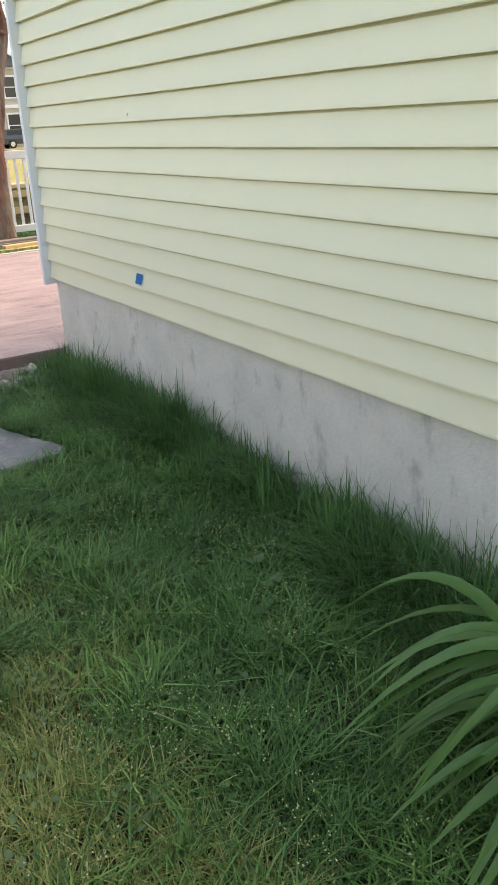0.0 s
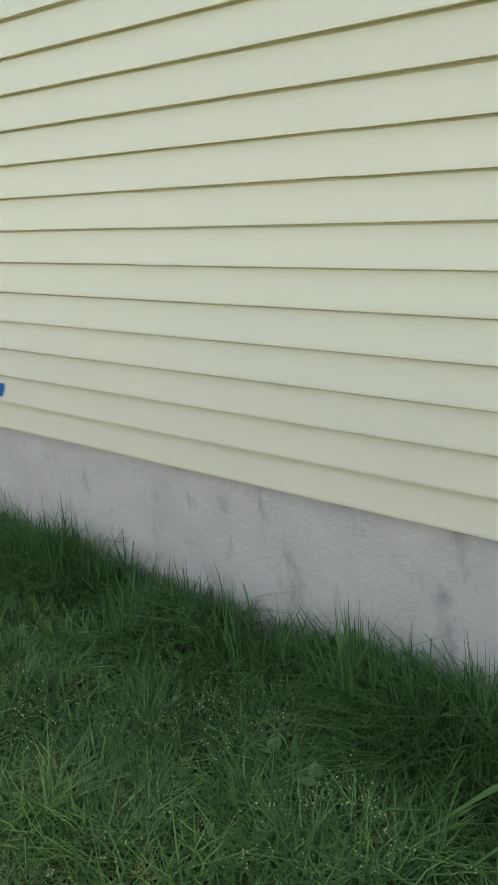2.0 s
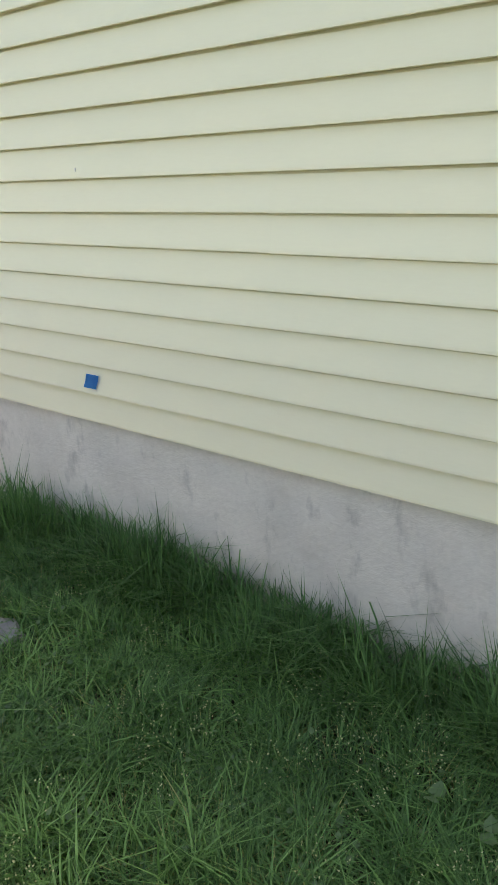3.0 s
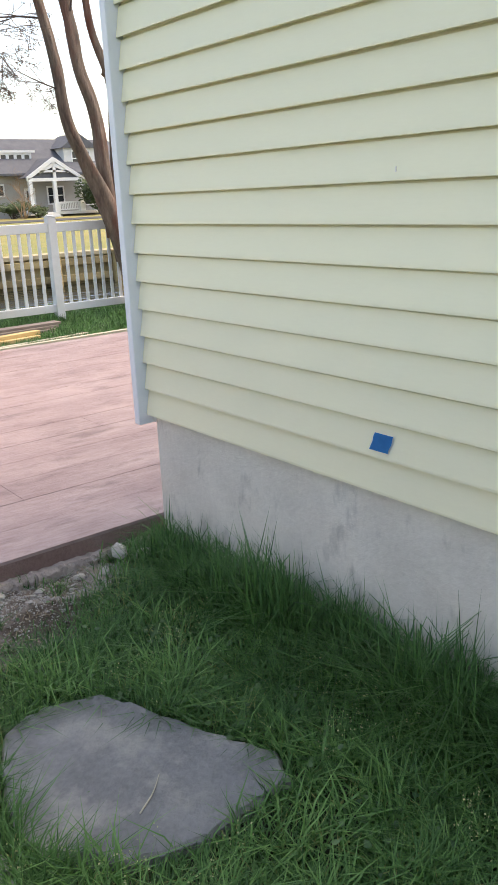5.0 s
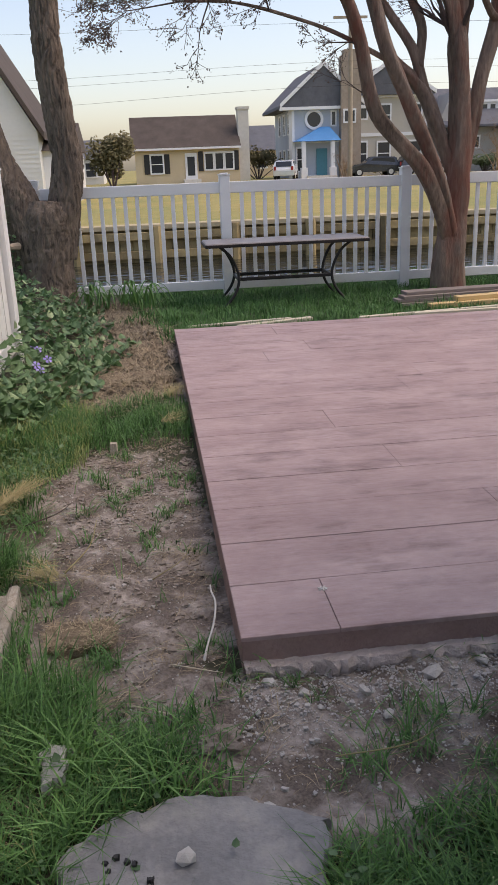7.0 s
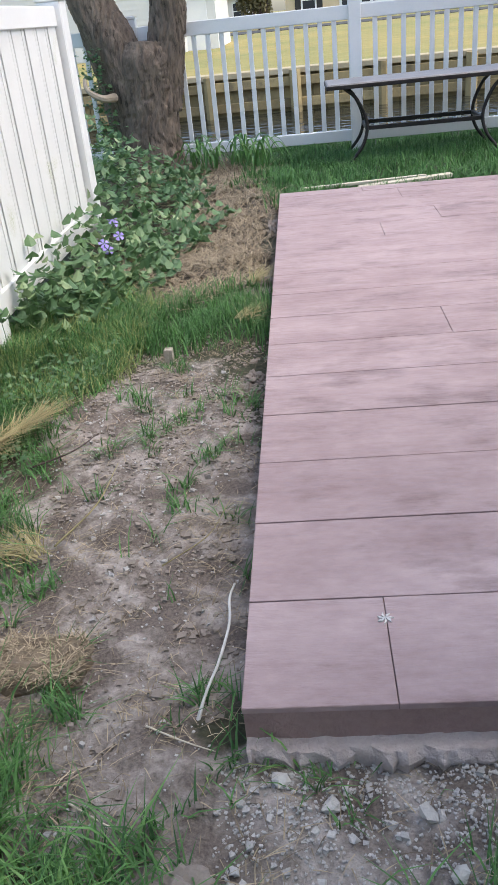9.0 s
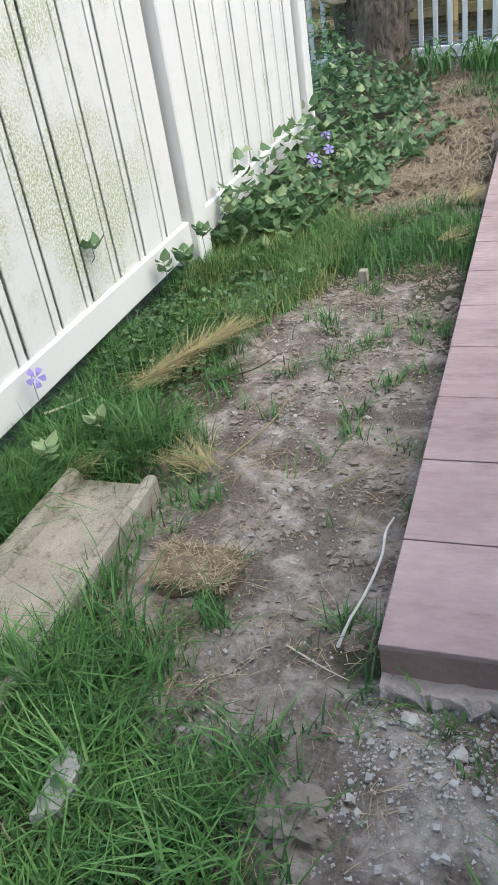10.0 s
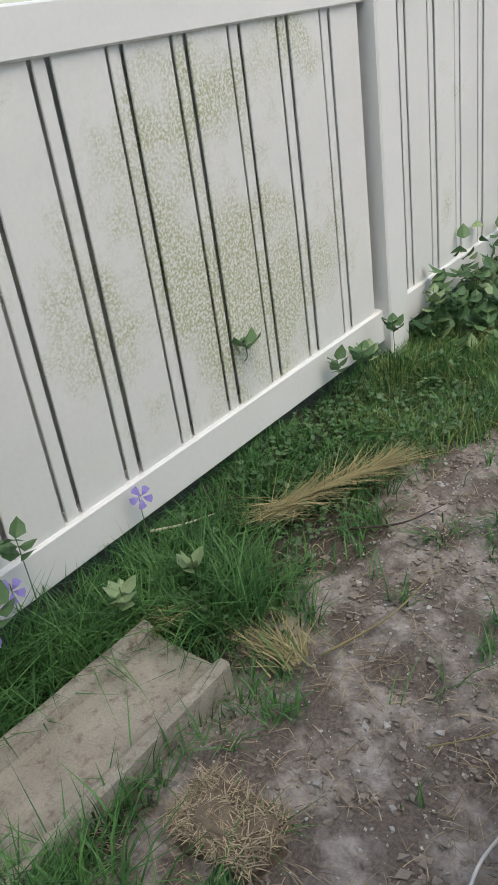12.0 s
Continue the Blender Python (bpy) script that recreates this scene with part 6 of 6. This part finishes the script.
# ---- grass ----
FLAGS = ((0.12, 5.02, 0.17, 0.12), (0.66, 4.52, 0.20, 0.13))


def tuft_noise(x, y, s, k):
    return 0.5 + 0.25 * wob(x, y, s, k) + 0.25 * wob(x * 0.9 + 0.3, y * 1.1, s * 2.3, k + 1.1)


def keep_off(x, y):
    """True where no grass roots: stones, slab, splash block, the house."""
    bad = (x > SLAB_X - 0.012) & (y > SLAB_Y0 - 0.012) & (y < SLAB_Y1 + 0.02)
    bad |= (x > 2.018) & (y < 5.76)
    bad |= (np.abs(x + 0.052) < 0.125) & (np.abs(y - 5.93) < 0.27)
    for poly in (STONE_A, STONE_B):
        hit = np.zeros(np.shape(x), bool)
        for (ax, ay), (bx, by) in zip(poly, poly[1:] + poly[:1]):
            hit ^= ((ay > y) != (by > y)) & (x < (bx - ax) * (y - ay) / (by - ay + 1e-9) + ax)
        bad |= hit
    for cx, cy, rx, ry in FLAGS:
        bad |= ((np.abs(x - cx) / rx) ** 4 + (np.abs(y - cy) / ry) ** 4) < 0.9
    return bad


def sow(name, label, area, per_m2, hmin, hmax, width, material, weight, seed, lean=0.6, height_at=None, cat="grass"):
    rs = np.random.RandomState(seed)
    x0, x1, y0, y1 = area
    n = int((x1 - x0) * (y1 - y0) * per_m2)
    x, y = rs.uniform(x0, x1, n), rs.uniform(y0, y1, n)
    ok = (rs.uniform(0, 1, n) < weight(x, y)) & ~keep_off(x, y)
    x, y = x[ok], y[ok]
    n = len(x)
    h = rs.uniform(hmin, hmax, n) * (0.35 + 1.25 * tuft_noise(x, y, 7, seed))
    if height_at is not None:
        h = h * height_at(x, y)
    base = np.stack([x, y, ground_z(x, y) + (-0.004 if lean < 2 else 0.003)], 1)
    head = rs.uniform(0, 2 * np.pi, n) * 0.8 + 2.6 * np.pi * tuft_noise(x, y, 5.5, seed + 2)
    ob = strips(name, base, h, np.abs(rs.normal(lean, 0.55, n)), head, rs.uniform(0.7, 1.3, n) * width, material)
    return tagged(ob, label, cat, kind="stuff")


def bare(x, y):
    return np.clip(1 - 1.15 * np.maximum(dirt_cover(x, y), litter_cover(x, y)), 0, 1)


def by_wall(x, y):
    return np.clip(1.15 - 0.55 * soft(y - 4.85, 0.4), 0.5, 1) + 1.7 * soft(x - 1.70 + 0.06 * wob(x, y, 4, 1), 0.28) * (0.65 + 0.5 * tuft_noise(x, y, 6, 2))


def pale_zone(x, y):
    return soft(1.32 - x + 0.22 * wob(x, y, 3, 2) + 0.12 * wob(x, y, 9, 4), 0.45) * soft(3.6 - y + 0.3 * wob(x, y, 4, 1), 0.8)


LAWN = (-0.36, 2.02, 0.9, 5.74)
sow("lawn_grass", "thick dark green lawn grass, longer along the foundation", LAWN, 21000, 0.045, 0.10, 0.0040, "grass",
    lambda x, y: bare(x, y) * (1 - 0.85 * pale_zone(x, y)) * np.clip(1.8 * tuft_noise(x, y, 9, 0) - 0.15, 0.1, 1), 1, 1.0, by_wall)
sow("pale_grass", "short yellowish patchy grass in the lawn", LAWN, 14000, 0.035, 0.075, 0.0036, "grass_dry",
    lambda x, y: bare(x, y) * (0.10 + 0.85 * pale_zone(x, y)), 2, 0.8)
sow("foundation_grass", "tall dark grass along the concrete foundation", (1.80, 2.02, 0.9, 5.60), 8000, 0.14, 0.28, 0.0056, "grass",
    lambda x, y: 0.10 + 1.6 * tuft_noise(x, y, 9, 4) ** 3, 3, 0.30)
sow("lawn_tufts", "bright green tufts standing out of the darker lawn", LAWN, 9000, 0.06, 0.12, 0.0050, "grass_bright",
    lambda x, y: bare(x, y) * (1 - 0.9 * pale_zone(x, y)) * np.clip(2.6 * tuft_noise(x, y, 8, 21) - 1.15, 0.03, 1), 31, 0.9)
sow("fence_grass", "lush green grass and weeds along the fence", (-0.42, 0.14, 4.6, 8.5), 15000, 0.035, 0.085, 0.0040, "grass",
    lambda x, y: bare(x, y) * (0.35 + 0.65 * tuft_noise(x, y, 8, 5)), 4, 0.8)
sow("fence_tuft", "long grass tufts around the splash block", (-0.40, 0.34, 5.2, 6.75), 9000, 0.08, 0.145, 0.0042, "grass",
    lambda x, y: np.clip(np.maximum.reduce([blob(x, y, -0.26, 6.15, 0.16, 0.55), blob(x, y, 0.22, 5.62, 0.22, 0.20), blob(x, y, -0.08, 6.38, 0.2, 0.14), blob(x, y, 0.08, 5.52, 0.2, 0.12), 0.8 * blob(x, y, 0.55, 5.70, 0.14, 0.16)]) * 2, 0, 1), 5, 0.8)
sow("slab_edge_grass", "grass growing along the slab edge", (0.46, 0.70, 5.45, 9.9), 11000, 0.04, 0.10, 0.0040, "grass",
    lambda x, y: soft(x - 0.52, 0.15) * np.clip(0.12 * (tuft_noise(x, y, 7, 8) > 0.55) + 1.6 * blob(x, y, 0.62, 5.68, 0.18, 0.34) + 1.3 * blob(x, y, 0.64, 7.3, 0.1, 0.5), 0, 1), 6, 0.9)
sow("cross_grass", "band of green grass across the bare soil", (-0.36, 0.69, 7.35, 8.35), 12000, 0.04, 0.09, 0.0040, "grass",
    lambda x, y: soft(0.42 - np.abs(y - 7.95 + 0.1 * wob(x, y, 5)), 0.2) * (0.4 + 0.6 * tuft_noise(x, y, 8, 9)), 7, 0.7)
sow("sparse_tufts", "small grass tufts scattered over bare soil", (0.0, 1.9, 5.3, 7.7), 14000, 0.03, 0.075, 0.0036, "grass",
    lambda x, y: (tuft_noise(x, y, 11, 12) > 0.70) * (tuft_noise(x, y, 29, 3) > 0.42) * 0.8, 8, 1.1)
sow("front_tufts", "grass tufts in the rubble before the slab", (0.74, 1.98, 4.95, 5.70), 7000, 0.04, 0.09, 0.0040, "grass",
    lambda x, y: np.clip(np.maximum.reduce([blob(x, y, 1.06, 5.12, 0.20, 0.15), blob(x, y, 1.32, 5.12, 0.34, 0.18), blob(x, y, 1.85, 5.3, 0.3, 0.45), 0.6 * blob(x, y, 1.5, 5.3, 0.3, 0.2)]) * 2.2, 0, 1), 9, 0.8)
sow("back_lawn", "dark green grass before the picket fence", (0.25, 8.5, 9.94, 13.0), 3600, 0.05, 0.10, 0.0075, "grass",
    lambda x, y: bare(x, y) * (0.6 + 0.4 * tuft_noise(x, y, 5, 6)), 10, 0.6)
sow("weedy_grass", "tan and olive weedy grass by the periwinkle", (-0.36, 0.2, 7.2, 8.6), 8000, 0.04, 0.10, 0.0034, "grass_dry",
    lambda x, y: bare(x, y) * 0.7, 11, 0.6)
sow("needle_litter", "tan pine needle litter on the soil", (-0.4, 0.7, 8.0, 12.0), 4200, 0.028, 0.05, 0.0058, "needle",
    lambda x, y: np.clip(litter_cover(x, y) + 0.05, 0, 1), 12, 2.6, None, "pine needles")
sow("soil_straw", "scattered dry straw on bare soil", (-0.1, 1.7, 5.2, 7.7), 6500, 0.005, 0.014, 0.0020, "needle",
    lambda x, y: 0.15 + 0.6 * (tuft_noise(x, y, 10, 3) > 0.62), 13, 5.0, None, "straw")


def build_seedheads():
    """Tiny pale seed heads and chickweed flowers on hair-thin stalks over the lawn."""
    rs = np.random.RandomState(77)
    v, f = [], []
    for k in range(9000):
        x, y = rs.uniform(0.2, 2.0), rs.uniform(1.2, 5.1)
        if tuft_noise(np.array(x), np.array(y), 6, 7) < 0.52 + 0.2 * rs.rand():
            continue
        if bool(keep_off(np.array(x), np.array(y))):
            continue
        z = float(ground_z(x, y)) + rs.uniform(0.05, 0.11)
        for j in range(3):
            c = np.array([x, y, z]) + rs.normal(0, 0.007, 3)
            u = rs.normal(0, 1, 3)
            u *= 0.0030 / np.linalg.norm(u)
            w = np.cross(u, rs.normal(0, 1, 3))
            w *= 0.0021 / np.linalg.norm(w)
            i = len(v)
            v += [tuple(c + u), tuple(c + w), tuple(c - u), tuple(c - w)]
            f.append((i, i + 1, i + 2, i + 3))
    tagged(soup("seed_heads", v, f, "seedhead"), "tiny pale weed flowers and seed heads in the lawn", "weeds", kind="stuff")


def build_clover():
    rs = random.Random(78)
    places = []
    while len(places) < 5200:
        x, y = (rs.uniform(0.1, 1.9), rs.uniform(1.0, 5.5)) if rs.random() < 0.7 else (rs.uniform(-0.38, 0.1), rs.uniform(6.3, 8.4))
        if float(tuft_noise(np.array(x), np.array(y), 5, 3)) < 0.5 or bool(keep_off(np.array(x), np.array(y))) or float(dirt_cover(np.array(x), np.array(y))) > 0.3:
            if rs.random() < 0.97:
                continue
        places.append(((x, y, float(ground_z(x, y)) + rs.uniform(0.015, 0.06)), rs.gauss(0.1, 0.4), rs.uniform(0, 6.28), rs.uniform(0.5, 1.3)))
    tagged(soup("clover", *leaf_soup(rs, places, 0.017, 0.1), "leaf"), "small round-leaved weeds and clover in the grass", "weeds", kind="stuff")


build_seedheads()
build_clover()
